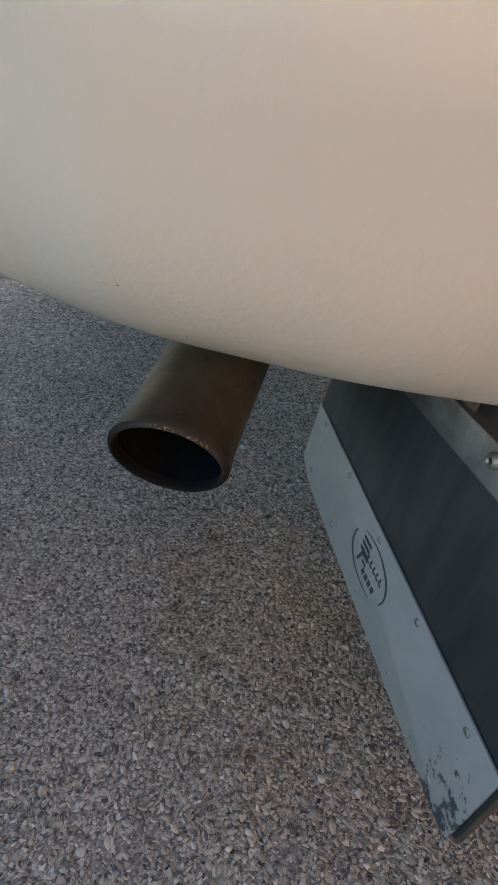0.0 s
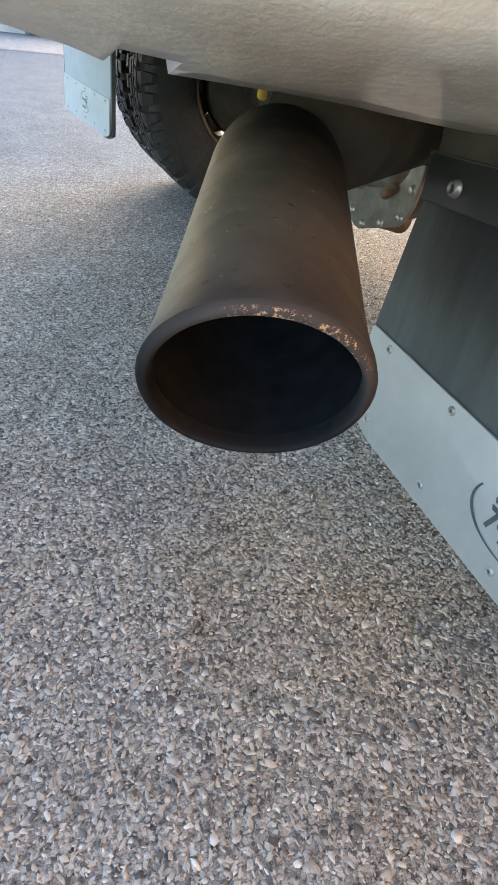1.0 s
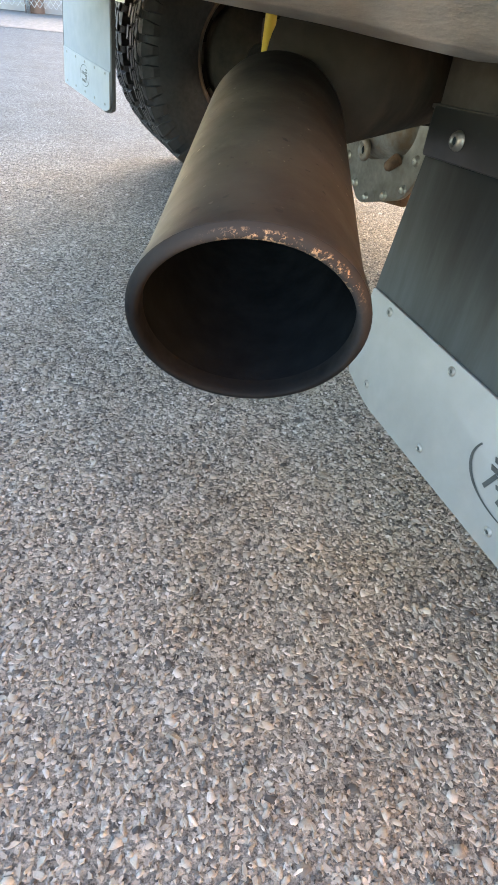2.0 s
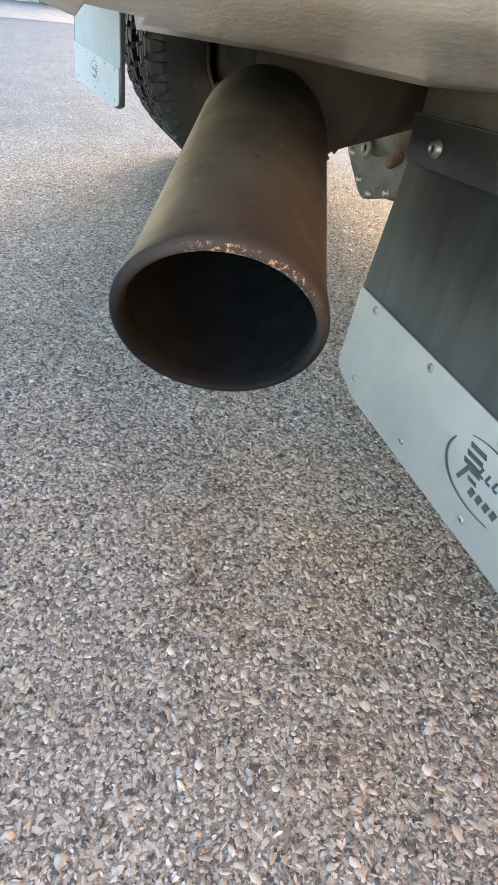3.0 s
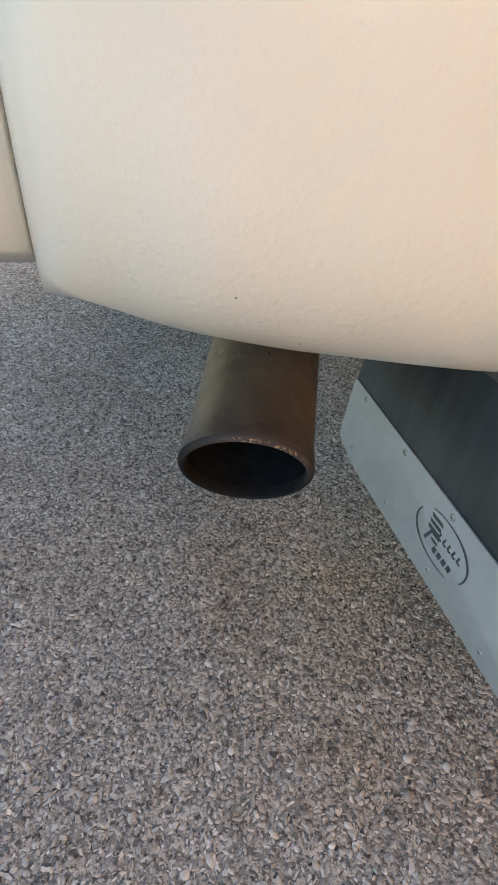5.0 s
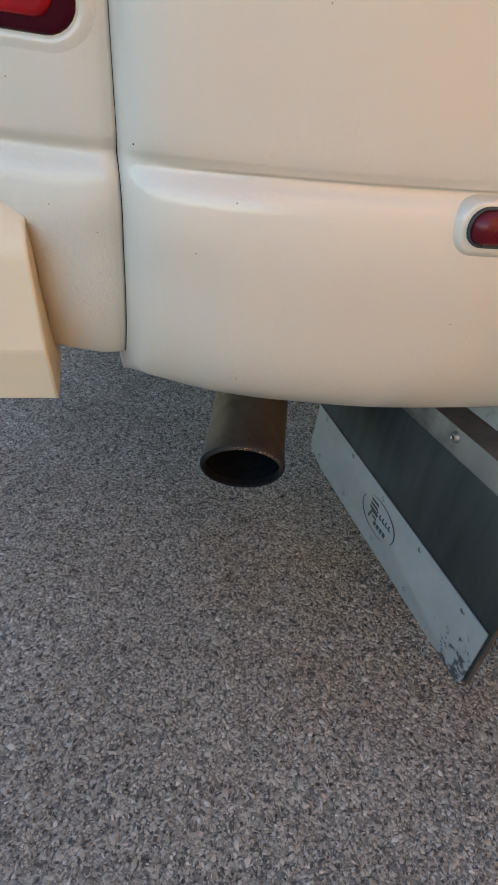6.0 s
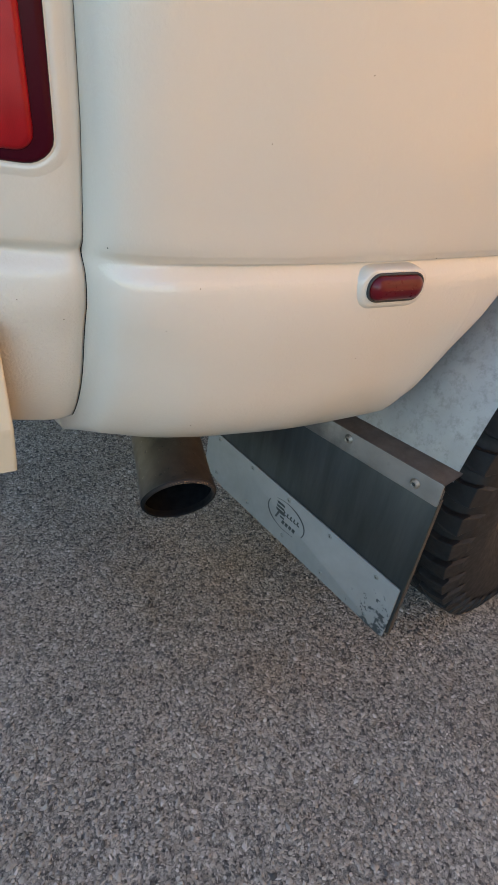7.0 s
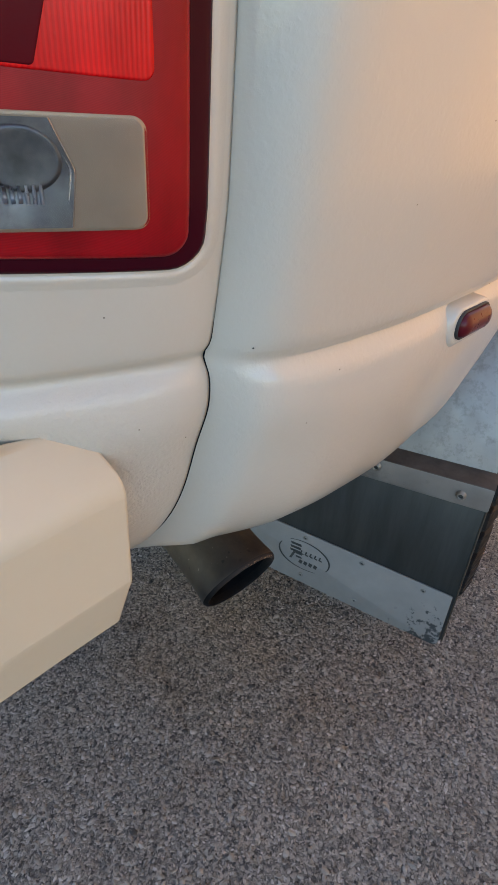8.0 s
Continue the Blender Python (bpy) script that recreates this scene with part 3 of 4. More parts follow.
CORNER = [(0.0, -0.0453, 0.392), (0.006, -0.0523, 0.3925), (0.0107, -0.058, 0.394), (0.032, -0.078, 0.404), (0.092, -0.127, 0.439), (0.145, -0.167, 0.474), (0.20, -0.200, 0.517),
          (0.252, -0.222, 0.565), (0.308, -0.235, 0.62), (0.44, -0.245, 0.75), (0.77, -0.25, 1.08), (1.2, -0.25, 1.51)]


def corner_xy(s):
    return curve([(a, b) for a, b, c in CORNER], s), curve([(a, c) for a, b, c in CORNER], s)


def corner_point(s, z, out=0.0):
    x, y = corner_xy(s)
    xa, ya = corner_xy(max(0, s - 0.015))
    xb, yb = corner_xy(s + 0.015)
    t = Vector((xb - xa, yb - ya, 0)).normalized()
    n = Vector((-t.y, t.x, 0))
    n = n.lerp(Vector((0, -1, 0)), 1 - smooth01(s / 0.03)).normalized()
    d = z - 0.812
    inset = body_line(d, 0.6 + 0.4 * smooth01(s / 0.07)) + 0.004 * (1 - smooth01(s / 0.03)) * smooth01(-d / 0.06) - (0.10 + 0.03 * smooth01(s / 0.03)) * min(0.1, max(0.0, d - 0.008)) - 0.03 * max(0, d - 0.108)
    inset += (0.0005 + 0.0008 * smooth01((0.86 - z) / 0.05)) * (1 - smooth01(s / 0.008))
    inset += 0.080 * smooth01((s - 0.075) / 0.09) * smooth01((0.80 - z) / 0.12)
    p = Vector((x, y + 0.068 * math.exp(-max(0.0, z - 0.612) / 0.086), z)) - n * (inset - out)
    return (p.x, p.y, p.z)


def corner_mesh():
    ss = list(np.concatenate([np.linspace(0, 0.05, 20), np.linspace(0.055, 0.40, 50), [0.5, 0.7, 0.9, 1.15]]))
    zs = list(np.linspace(0.612, 0.798, 60)) + list(np.linspace(0.800, 0.828, 34)) + list(np.linspace(0.832, 1.46, 44))
    rows = []
    for s in ss:
        col = [corner_point(s, z) for z in zs]
        b = Vector(col[0])
        col = [(b.x, b.y + 0.09, b.z - 0.005), (b.x, b.y + 0.078, b.z - 0.036), (b.x, b.y + 0.05, b.z - 0.023), (b.x, b.y + 0.02, b.z - 0.009)] + col
        rows.append(col)
    first = [(p[0] - 0.0004, p[1] + 0.03, p[2]) for p in rows[0]]
    return grid([first] + rows)


part("rear_corner_panel", corner_mesh(), PAINT_ROUGH, truck, "cream rear corner panel with a coarse sprayed coating")
part("seam_gap", grid([[(x, corner_point(0, z)[1] + dy * (1.2 * smooth01((0.86 - z) / 0.05) - 0.2), z) for z in np.linspace(0.612, 1.46, 160)] for x, dy in ((-0.0455, 0.0003), (-0.0450, -0.0010))]), SOOT, truck)

CHIP = varied("dust_brown_chip", (0.16, 0.13, 0.10), (0.24, 0.20, 0.16), 90.0, (0.6, 0.8))
for x, z in ((-0.038, 0.828), (0.075, 0.914), (0.028, 0.796), (0.0, 0.757), (0.043, 0.628), (0.21, 0.702), (0.287, 0.809), (0.085, 0.592), (0.15, 0.965)):
    yy = fender_y(x, z)
    part("paint_chip", lathe([(0.0004, 0.0001), (0.0003, 0.0004), (0.0, 0.0006), (-0.001, 0.0006)], (x, yy, z), (-0.25, -0.95, 0.1 if z > 0.7 else -0.4), 8), BLACK_RUBBER if z == 0.828 else CHIP, truck)
for q, z in ((0.055, 0.775), (0.075, 0.862), (0.018, 0.755)):
    c = corner_point(q, z)
    part("paint_chip", lathe([(0.0004, 0.0001), (0.0003, 0.0004), (0.0, 0.0006), (-0.001, 0.0006)], c, (-0.5, -0.8, 0.0), 8), BLACK_RUBBER if z == 0.828 else CHIP, truck)

# tail lamp that wraps round the corner
tail = part("tail_lamp", grid([[corner_point(s, z, -0.012) for z in np.linspace(0.875, 1.44, 24)] for s in np.linspace(0.022, 0.34, 40)]), BACK_DARK, truck, "red wrap-around tail lamp with a clear reversing lens")


def climb(s, rise=0.065):
    """Raises the lamp's lines round the corner, to fit the camera's view."""
    return rise * (s - 0.05)


def wrap_plate(s0, s1, z0, z1, out, thick, r, lean=0.0, edge=0.003, rise=0.065):
    """A plate with rounded corners laid on the curved corner panel, its rim rolled back."""
    rows = []
    loops = [(0.0, out - thick), (0.0, out - edge), (edge * 0.35, out - edge * 0.3), (edge, out)]
    k = 0
    while True:
        inset = edge * 1.4 + 0.0002 + k * 0.006
        if inset >= min(s1 - s0, z1 - z0) / 2 - 0.004:
            break
        loops.append((inset, out))
        k += 1
    loops.append((min(s1 - s0, z1 - z0) / 2 - 0.00002, out))
    for inset, o in loops:
        a, b, c, d = s0 + inset, s1 - inset, z0 + inset, z1 - inset
        rr = max(0.00001, min(r - inset, (b - a) / 2 - 0.0001, (d - c) / 2 - 0.0001))
        ring = []
        for cx, cz, start in ((b - rr, d - rr, 0), (a + rr, d - rr, 90), (a + rr, c + rr, 180), (b - rr, c + rr, 270)):
            for q in range(7):
                an = radians(start + 15 * q)
                ring.append((cx + rr * math.cos(an), cz + rr * math.sin(an)))
        dense = []
        for i, p in enumerate(ring):
            q = ring[(i + 1) % len(ring)]
            cuts = max(1, int(math.hypot(s1 - s0, z1 - z0) / 0.02)) if i % 7 == 6 else 1
            for j in range(cuts):
                dense.append((p[0] + (q[0] - p[0]) * j / cuts, p[1] + (q[1] - p[1]) * j / cuts))
        rows.append([corner_point(s + lean * (z - z0), z + climb(s, rise), o) for s, z in dense])
    return grid(rows, True)


part("bezel", wrap_plate(0.0160, 0.36, 0.889, 1.42, 0.003, 0.012, 0.020), DARK_RED, tail, "dark smoked red bezel")
part("red_lens", wrap_plate(0.0268, 0.352, 0.8985, 1.40, 0.007, 0.008, 0.014), RED, tail)
part("bright_lens_window", wrap_plate(0.0445, 0.115, 0.984, 1.25, 0.0078, 0.004, 0.006, 0.0, 0.0008), BRIGHT_RED, tail, "bright ribbed red lens window")
part("dark_lens_window", wrap_plate(0.0975, 0.33, 0.9855, 1.25, 0.0082, 0.004, 0.002, -0.34, 0.0006), SHADED_RED, tail, "dark red lens window")
part("reverse_backing", wrap_plate(0.051, 0.34, 0.9168, 0.9693, 0.0085, 0.004, 0.006, 0.0, 0.0008, 0.035), FROST, tail, "taupe backing behind the reversing lens")


def on_lamp(s_, z_, out):
    return Vector(corner_point(s_, z_ - 0.0017 + climb(s_, 0.035), out))


def recess_edge():
    """The painted edge that rolls in towards the lamp all round."""
    rows = []
    for wide, out in ((0.0115, -0.0003), (0.0085, 0.0003), (0.0060, 0.0008), (0.0044, 0.0011), (0.0032, 0.0010), (0.0014, 0.0001), (-0.0010, -0.0020)):
        a, b, c, d, r = 0.0160 - wide, 0.36 + wide, 0.889 - wide, 1.42 + wide, 0.020 + wide
        ring = []
        for cs, cz, start in ((b - r, d - r, 0), (a + r, d - r, 90), (a + r, c + r, 180), (b - r, c + r, 270)):
            ring += [(cs + r * math.cos(radians(start + 9 * q)), cz + r * math.sin(radians(start + 9 * q))) for q in range(11)]
        dense = []
        for i, p in enumerate(ring):
            q = ring[(i + 1) % len(ring)]
            cuts = 24 if i % 11 == 10 else 1
            dense += [(p[0] + (q[0] - p[0]) * j / cuts, p[1] + (q[1] - p[1]) * j / cuts) for j in range(cuts)]
        rows.append([corner_point(u, z + climb(u), out) for u, z in dense])
    return grid(rows, True)


part("lamp_recess_edge", recess_edge(), PAINT, truck, "cream painted edge rolled in round the tail lamp")


def rim_s(k):
    """The bent edge of the reflector, from its foot (0) to its top (1)."""
    return 0.0845 + (0.0040 * (0.55 - k) / 0.55 if k < 0.55 else 0.0095 * (k - 0.55) / 0.45)


part("reflector", grid([[on_lamp(rim_s(k / 16) + 0.001 + 0.06 * q, 0.9200 + 0.049 * k / 16, 0.0116 - 0.0029 * math.exp(-((q - 0.42) / 0.26) ** 2 - ((k - 8) / 5.5) ** 2)) for k in range(17)] for q in (j / 14 for j in range(15))]), REFLECTOR, tail, "dull metal reflector bowl")
part("reflector_rim", grid([[on_lamp(rim_s(k / 20) + ds * (1.2 - 0.8 * max(0, k / 20 - 0.5)), 0.9200 + 0.049 * k / 20, o) for k in range(21)] for ds, o in ((0.0, 0.0086), (0.0008, 0.0112), (0.0028, 0.0114), (0.0036, 0.0088))]), RIM_CHROME, tail)
part("reverse_lens", wrap_plate(0.0505, 0.34, 0.9163, 0.9698, 0.0128, 0.0012, 0.007, 0.0, 0.0012, 0.035), GLASS, tail, "clear reversing lens")
# bulb bowl of the reversing lamp; pale slats below it paint in a reflection
BOWL_S, BOWL_Z = 0.1085, 0.9515


def bulb_bowl():
    rows = []
    for r, out in ((0.0160, 0.0110), (0.0152, 0.01165), (0.0140, 0.01175), (0.0120, 0.0116), (0.0090, 0.0114), (0.0060, 0.0113), (0.0030, 0.01125), (0.0001, 0.01125)):
        rows.append([on_lamp(BOWL_S + 1.12 * r * math.cos(radians(6 * q)), BOWL_Z + 0.92 * r * math.sin(radians(6 * q)), out) for q in range(60)])
    return grid(rows, True)


part("bulb_bowl", bulb_bowl(), BOWL, tail, "dark metal bowl round the reversing bulb")
for k in range(6):
    u = 0.1010 + 0.0032 * k
    part("slat_reflection", grid([[on_lamp(u + w, z, o) for z in (0.9310 + 0.0002 * k, 0.9315, 0.9355, 0.9400, 0.9405 - 0.0002 * k)] for w, o in ((0.0, 0.0112), (0.0004, 0.0118), (0.0010, 0.0119), (0.0016, 0.0118), (0.0020, 0.0112))]), SLAT, tail)

# rear bumper end
BUMP_PROFILE = [(0.573, 0.12), (0.573, 0.029), (0.576, 0.025), (0.632, 0.0055), (0.638, 0.0030), (0.645, 0.001), (0.732, -0.003), (0.738, -0.0025), (0.744, -0.0005), (0.750, 0.0035), (0.7825, 0.0325), (0.785, 0.0360), (0.7852, 0.0361), (0.783, 0.0395), (0.70, 0.065)]
BUMP_PLAN = [(-0.1235, 0.4228), (-0.1245, 0.4212), (-0.127, 0.4215), (-0.16, 0.430), (-0.246, 0.4515), (-0.253, 0.455), (-0.312, 0.503), (-0.355, 0.575), (-0.365, 0.60), (-0.375, 1.485)]


def bumper_mesh():
    rows = []
    for i, (x, y) in enumerate(BUMP_PLAN):
        a = Vector(BUMP_PLAN[max(1, i - 1)])
        b = Vector(BUMP_PLAN[min(len(BUMP_PLAN) - 1, i + 1)])
        t = (b - a).normalized()
        n = Vector((0.1, 0.99)) if i < 3 else Vector((t.y, -t.x))
        top = lerp([(-0.175, 0.785), (-0.1235, 0.770)], x)
        deep = 0.022 * smooth01((-0.135 - x) / 0.12)
        rows.append([(x + n.x * (o + deep * (o > 0.03605 and z > 0.69)), y + n.y * (o + deep * (o > 0.03605 and z > 0.69)), 0.749 + (z - 0.749) * (top - 0.749) / 0.036 if z > 0.749 else z) for z, o in BUMP_PROFILE])
    n = len(BUMP_PROFILE)
    rows += [[(x, 2 * MID_Y - y, z) for x, y, z in r] for r in rows[-2::-1]]
    bm = grid(rows)
    bm.verts.ensure_lookup_table()
    bm.faces.new([bm.verts[i] for i in range(n)])
    bm.faces.new([bm.verts[i] for i in range(len(bm.verts) - n, len(bm.verts))])
    bmesh.ops.recalc_face_normals(bm, faces=bm.faces[:])
    return bm


bumper = part("rear_bumper", bumper_mesh(), BUMPER_PAINT, truck, "angular cream-painted steel rear bumper end", smooth=False)
for face in bumper.data.polygons:
    zs = [bumper.data.vertices[v].co.z for v in face.vertices]
    xs = [bumper.data.vertices[v].co.x for v in face.vertices]
    face.use_smooth = (face.area < 0.0012 and (max(zs) - min(zs) < 0.0085 or max(xs) - min(xs) < 0.012)) or (min(zs) > 0.744 and max(xs) > -0.17)

# side marker lamp in its raised pad


def on_fender(x, z, out, hug=0.0):
    e = 0.002
    gx = (fender_y(x + e, z) - fender_y(x - e, z)) / (2 * e)
    n = Vector((gx, -1, 0)).normalized()
    return Vector((x, curve(PLAN, x) * (1 - hug) + fender_y(x, z) * hug, z)) + n * out


def pad(x0, x1, z0, z1, loops, skew=0.0):
    """A rounded boss on the fender, given as loops (grow, out, corner radius)."""
    rows = []
    for grow, out, r in loops:
        a, b, c, d = x0 - grow, x1 + grow, z0 - grow, z1 + (0.5 * grow if grow > 0 else grow)
        r = min(r, (d - c) / 2)
        ring = []
        for cx, cz, start in ((b - r, d - r, 0), (a + r, d - r, 90), (a + r, c + r, 180), (b - r, c + r, 270)):
            for q in range(7):
                an = radians(start + 15 * q)
                ring.append(on_fender(cx + r * math.cos(an) + skew * (cz - c), cz + r * math.sin(an) - 0.03 * (cx - x0), out, smooth01((grow - 0.005) / 0.006)))
        rows.append(ring)
    bm = grid(rows, True)
    return bm


LX0, LX1, LZ0, LZ1 = 0.194, 0.262, 0.773, 0.803
part("marker_pad", pad(LX0, LX1, LZ0, LZ1, [(0.0118, -0.005, 0.022), (0.0098, -0.0012, 0.020), (0.0078, 0.0018, 0.0178), (0.0058, 0.0046, 0.0155), (0.0038, 0.0060, 0.0135), (0.001, 0.0064, 0.011), (-0.006, 0.006, 0.006), (-0.01499, 0.006, 0.00001)]), PAINT, truck)
marker = part("side_marker_lamp", pad(LX0, LX1, LZ0, LZ1, [(0.0, 0.004, 0.0135), (0.0, 0.0085, 0.0135), (-0.0010, 0.0095, 0.0125), (-0.0022, 0.0085, 0.0115), (-0.003, 0.0075, 0.0108)]), BLACK_RUBBER, truck, "dark red side marker lamp with a black gasket")
part("marker_lens", pad(LX0, LX1, LZ0, LZ1, [(-0.002, 0.006, 0.0115), (-0.0026, 0.0100, 0.0110), (-0.004, 0.0126, 0.0100), (-0.006, 0.0145, 0.0085), (-0.009, 0.0160, 0.0058), (-0.0120, 0.0168, 0.0029), (-0.01499, 0.0170, 0.00001)]), MARKER, marker)

# ---- exhaust ----
TIP = Vector((0.086, 0.4375, 0.4383))
CUT = Vector((-0.3308, -0.8600, -0.3886)).normalized()
AX = Vector((0.4473, 1.0, 0.15)).normalized()
AX0 = TIP.copy()
PR = 0.0534


def sheared(profile, seg=72):
    """Rings round the pipe's axis, sheared to the slant cut: (along the axis, radius, share of slant)."""
    d, u, v = frame_of(AX)
    base = AX0 + AX * ((TIP - AX0).dot(AX))
    rows = []
    for h, r, share in profile:
        ring = []
        for k in range(seg):
            a = 2 * math.pi * k / seg
            off = r * (math.cos(a) * u + math.sin(a) * v)
            slant = -off.dot(CUT) / AX.dot(CUT)
            ring.append(base + off + AX * (h + share * slant))
        rows.append(ring)
    return grid(rows, True)


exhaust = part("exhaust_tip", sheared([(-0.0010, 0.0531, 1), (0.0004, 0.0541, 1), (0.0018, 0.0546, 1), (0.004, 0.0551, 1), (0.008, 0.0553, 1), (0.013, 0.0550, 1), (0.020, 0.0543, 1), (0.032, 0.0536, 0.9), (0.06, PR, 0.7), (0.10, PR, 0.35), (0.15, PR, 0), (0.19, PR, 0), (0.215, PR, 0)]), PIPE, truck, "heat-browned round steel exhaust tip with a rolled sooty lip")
part("rolled_lip", sheared([(0.0030, 0.0552, 1), (0.0015, 0.0548, 1), (0.0001, 0.0540, 1), (-0.0012, 0.0531, 1), (-0.0020, 0.0518, 1), (-0.0023, 0.0506, 1), (-0.0018, 0.0496, 1), (-0.0004, 0.0489, 1), (0.002, 0.0485, 1), (0.006, 0.0485, 1), (0.010, 0.0488, 1)]), LIP, exhaust)
part("inner_bore", sheared([(0.0085, 0.0487, 1), (0.012, 0.0492, 1), (0.02, 0.0508, 1), (0.06, 0.0512, 0.6), (0.2, 0.0510, 0), (0.2, 0.0005, 0)]), SOOT, exhaust)
end = AX0 + AX * ((TIP - AX0).dot(AX) + 0.21)
def bezier(a, b, c, d, n):
    return [a * (1 - t) ** 3 + b * 3 * t * (1 - t) ** 2 + c * 3 * t * t * (1 - t) + d * t ** 3 for t in (k / n for k in range(n + 1))]


# Pipe steel darkened for soot and for the shade under the body.
DIM_STEEL = varied("dim_pipe_steel", (0.014, 0.0115, 0.0092), (0.032, 0.025, 0.0185), 20.0, (0.7, 0.9), 0.0, ((90, 0.15, 0.001),))
bsdf(DIM_STEEL).inputs["Specular IOR Level"].default_value = 0.15


run = Vector((0.81, 0.585, 0.002)).normalized()
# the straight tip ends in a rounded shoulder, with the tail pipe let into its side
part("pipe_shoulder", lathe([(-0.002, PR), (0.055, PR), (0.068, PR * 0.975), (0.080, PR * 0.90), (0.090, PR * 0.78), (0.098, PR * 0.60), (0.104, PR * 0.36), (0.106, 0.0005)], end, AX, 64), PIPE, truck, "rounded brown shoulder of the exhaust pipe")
mouth = Vector((0.222, 0.668, 0.5175))
part("tail_pipe", cap(tube([mouth, mouth + run * 0.16, mouth + run * 0.45, Vector((0.85, 1.10, 0.54)), Vector((1.5, 1.10, 0.60))], 0.0500, 48)), DIM_STEEL, truck, "tail pipe, dark with soot and painted-in shade")
part("hanger_clamp", lathe([(-0.006, 0.049), (-0.006, 0.0535), (0.006, 0.0535), (0.006, 0.049)], mouth + run * 0.26, run, 32), DIM_STEEL, truck)

# ---- mud flaps ----


def mud_flap(mirror=False):
    def m(y):
        return 2 * MID_Y - y if mirror else y

    def sx(z):
        return 0.330 + 0.055 * (z - 0.32)

    def far(bm):
        # the flap of the far side is skewed to fit the camera's view
        if mirror:
            for v in bm.verts:
                k = v.co.y - (2 * MID_Y - 0.674)
                v.co.x -= 0.155 * k
                v.co.z += 0.085 * k
        return bm

    def sheet(out, x_off, thick, bevel):
        bm = prism([(m(y), z) for y, z in out], 0, 0, thick, bevel)
        for v in bm.verts:
            v.co.x += sx(v.co.z) + x_off
        return far(bm)
    soft = not mirror
    up = 0.09 if mirror else 0.0
    top = rounded([(0.187, 0.214), (0.686, 0.238), (0.689, 0.34), (0.672, 0.495 + up), (0.187, 0.512 + up)], (0.006, 0.02, 0.01, 0.01, 0.004))
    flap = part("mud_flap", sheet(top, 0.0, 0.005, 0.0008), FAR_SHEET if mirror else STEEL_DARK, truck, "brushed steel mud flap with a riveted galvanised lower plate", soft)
    low = rounded([(0.191, 0.203), (0.645, 0.2235), (0.689, 0.240), (0.691, 0.252), (0.687, 0.3385), (0.191, 0.316)], (0.012, 0.020, 0.005, 0.005, 0.004, 0.003))
    part("weight_plate", sheet(low, -0.0035, 0.003, 0.0006), FAR_PLATE if mirror else GALV, flap, "pale galvanised lower plate", soft)
    back = rounded([(0.189, 0.205), (0.56, 0.2145), (0.645, 0.2175), (0.692, 0.2365), (0.694, 0.255), (0.6735, 0.49 + up), (0.188, 0.508 + up)], (0.014, 0.03, 0.020, 0.008, 0.01, 0.01, 0.004))
    part("rubber_backing", sheet(back, 0.0052, 0.011 if mirror else 0.004, 0.0006), BLACK_RUBBER if mirror else BACKING, flap, "grey rubber backing sheet", soft)
    part("edge_trim", sheet([(0.1845, 0.216), (0.187, 0.212), (0.187, 0.495 + up), (0.1845, 0.495 + up)], -0.001, 0.0075, 0.001), BLACK_RUBBER if mirror else EDGE, flap, "edge strip of the flap")
    for i in range(5):
        y = 0.235 + 0.1038 * i
        for z in (0.306 + 0.0055 * i, 0.219 + 0.0065 * i):
            rv = part("rivet", far(socket_bolt((sx(z) - 0.0034, m(y), z), (-1, 0, 0), 0.0040, 0.0020)), RIVET, flap)
            # Black disc paints the shade in the rivet's hollow.
            part("rivet_core", far(lathe([(0.0009, 0.0019), (0.0008, 0.0001)], (sx(z) - 0.0034, m(y), z), (-1, 0, 0), 8)), INK, rv)
    # oval emblem: two tapered arcs and plain bars in place of its lettering
    def stroke(a, b, w, slant=0.0):
        d = (Vector(b) - Vector(a)).normalized()
        n = Vector((-d.y, d.x)) * w / 2 + d * slant
        part("emblem_bar", sheet([tuple(Vector(a) + n), tuple(Vector(b) + n), tuple(Vector(b) - n), tuple(Vector(a) - n)], -0.0042, 0.0009, 0), INK, flap, smooth=False)

    left = bezier(Vector((0.4855, 0.2915)), Vector((0.502, 0.268)), Vector((0.469, 0.2395)), Vector((0.4170, 0.2485)), 30)
    right = bezier(Vector((0.4705, 0.3040)), Vector((0.426, 0.318)), Vector((0.378, 0.292)), Vector((0.3975, 0.2615)), 30)
    for arc, thickest in ((left, 0.35), (right, 0.62)):
        rows = []
        for k, p in enumerate(arc):
            d = (arc[min(k + 1, 30)] - arc[max(k - 1, 0)]).normalized()
            w = 0.0005 + 0.0012 * math.exp(-((k / 30 - thickest) / 0.33) ** 2)
            rows.append([(sx(q.y) - 0.0041, m(q.x), q.y) for q in (p + Vector((-d.y, d.x)) * w, p - Vector((-d.y, d.x)) * w)])
        part("emblem_arc", far(grid(rows)), INK, flap)
    for z in (0.2968, 0.2888, 0.2812):
        stroke((0.4680, z), (0.4485, z), 0.0042, 0.001)
    stroke((0.4665, 0.2620), (0.4600, 0.2780), 0.0042)
    stroke((0.4580, 0.2775), (0.4455, 0.2775), 0.0030, 0.001)
    stroke((0.4560, 0.2700), (0.4455, 0.2700), 0.0030, 0.001)
    for k in range(5):
        stroke((0.4480 - 0.0088 * k, 0.2800), (0.4462 - 0.0088 * k, 0.2872), 0.0026)
        stroke((0.4470 - 0.0088 * k, 0.2797), (0.4425 - 0.0088 * k, 0.2797), 0.0020)
    for k in range(4):
        stroke((0.4470 - 0.0094 * k, 0.2580), (0.4452 - 0.0094 * k, 0.2650), 0.0062)
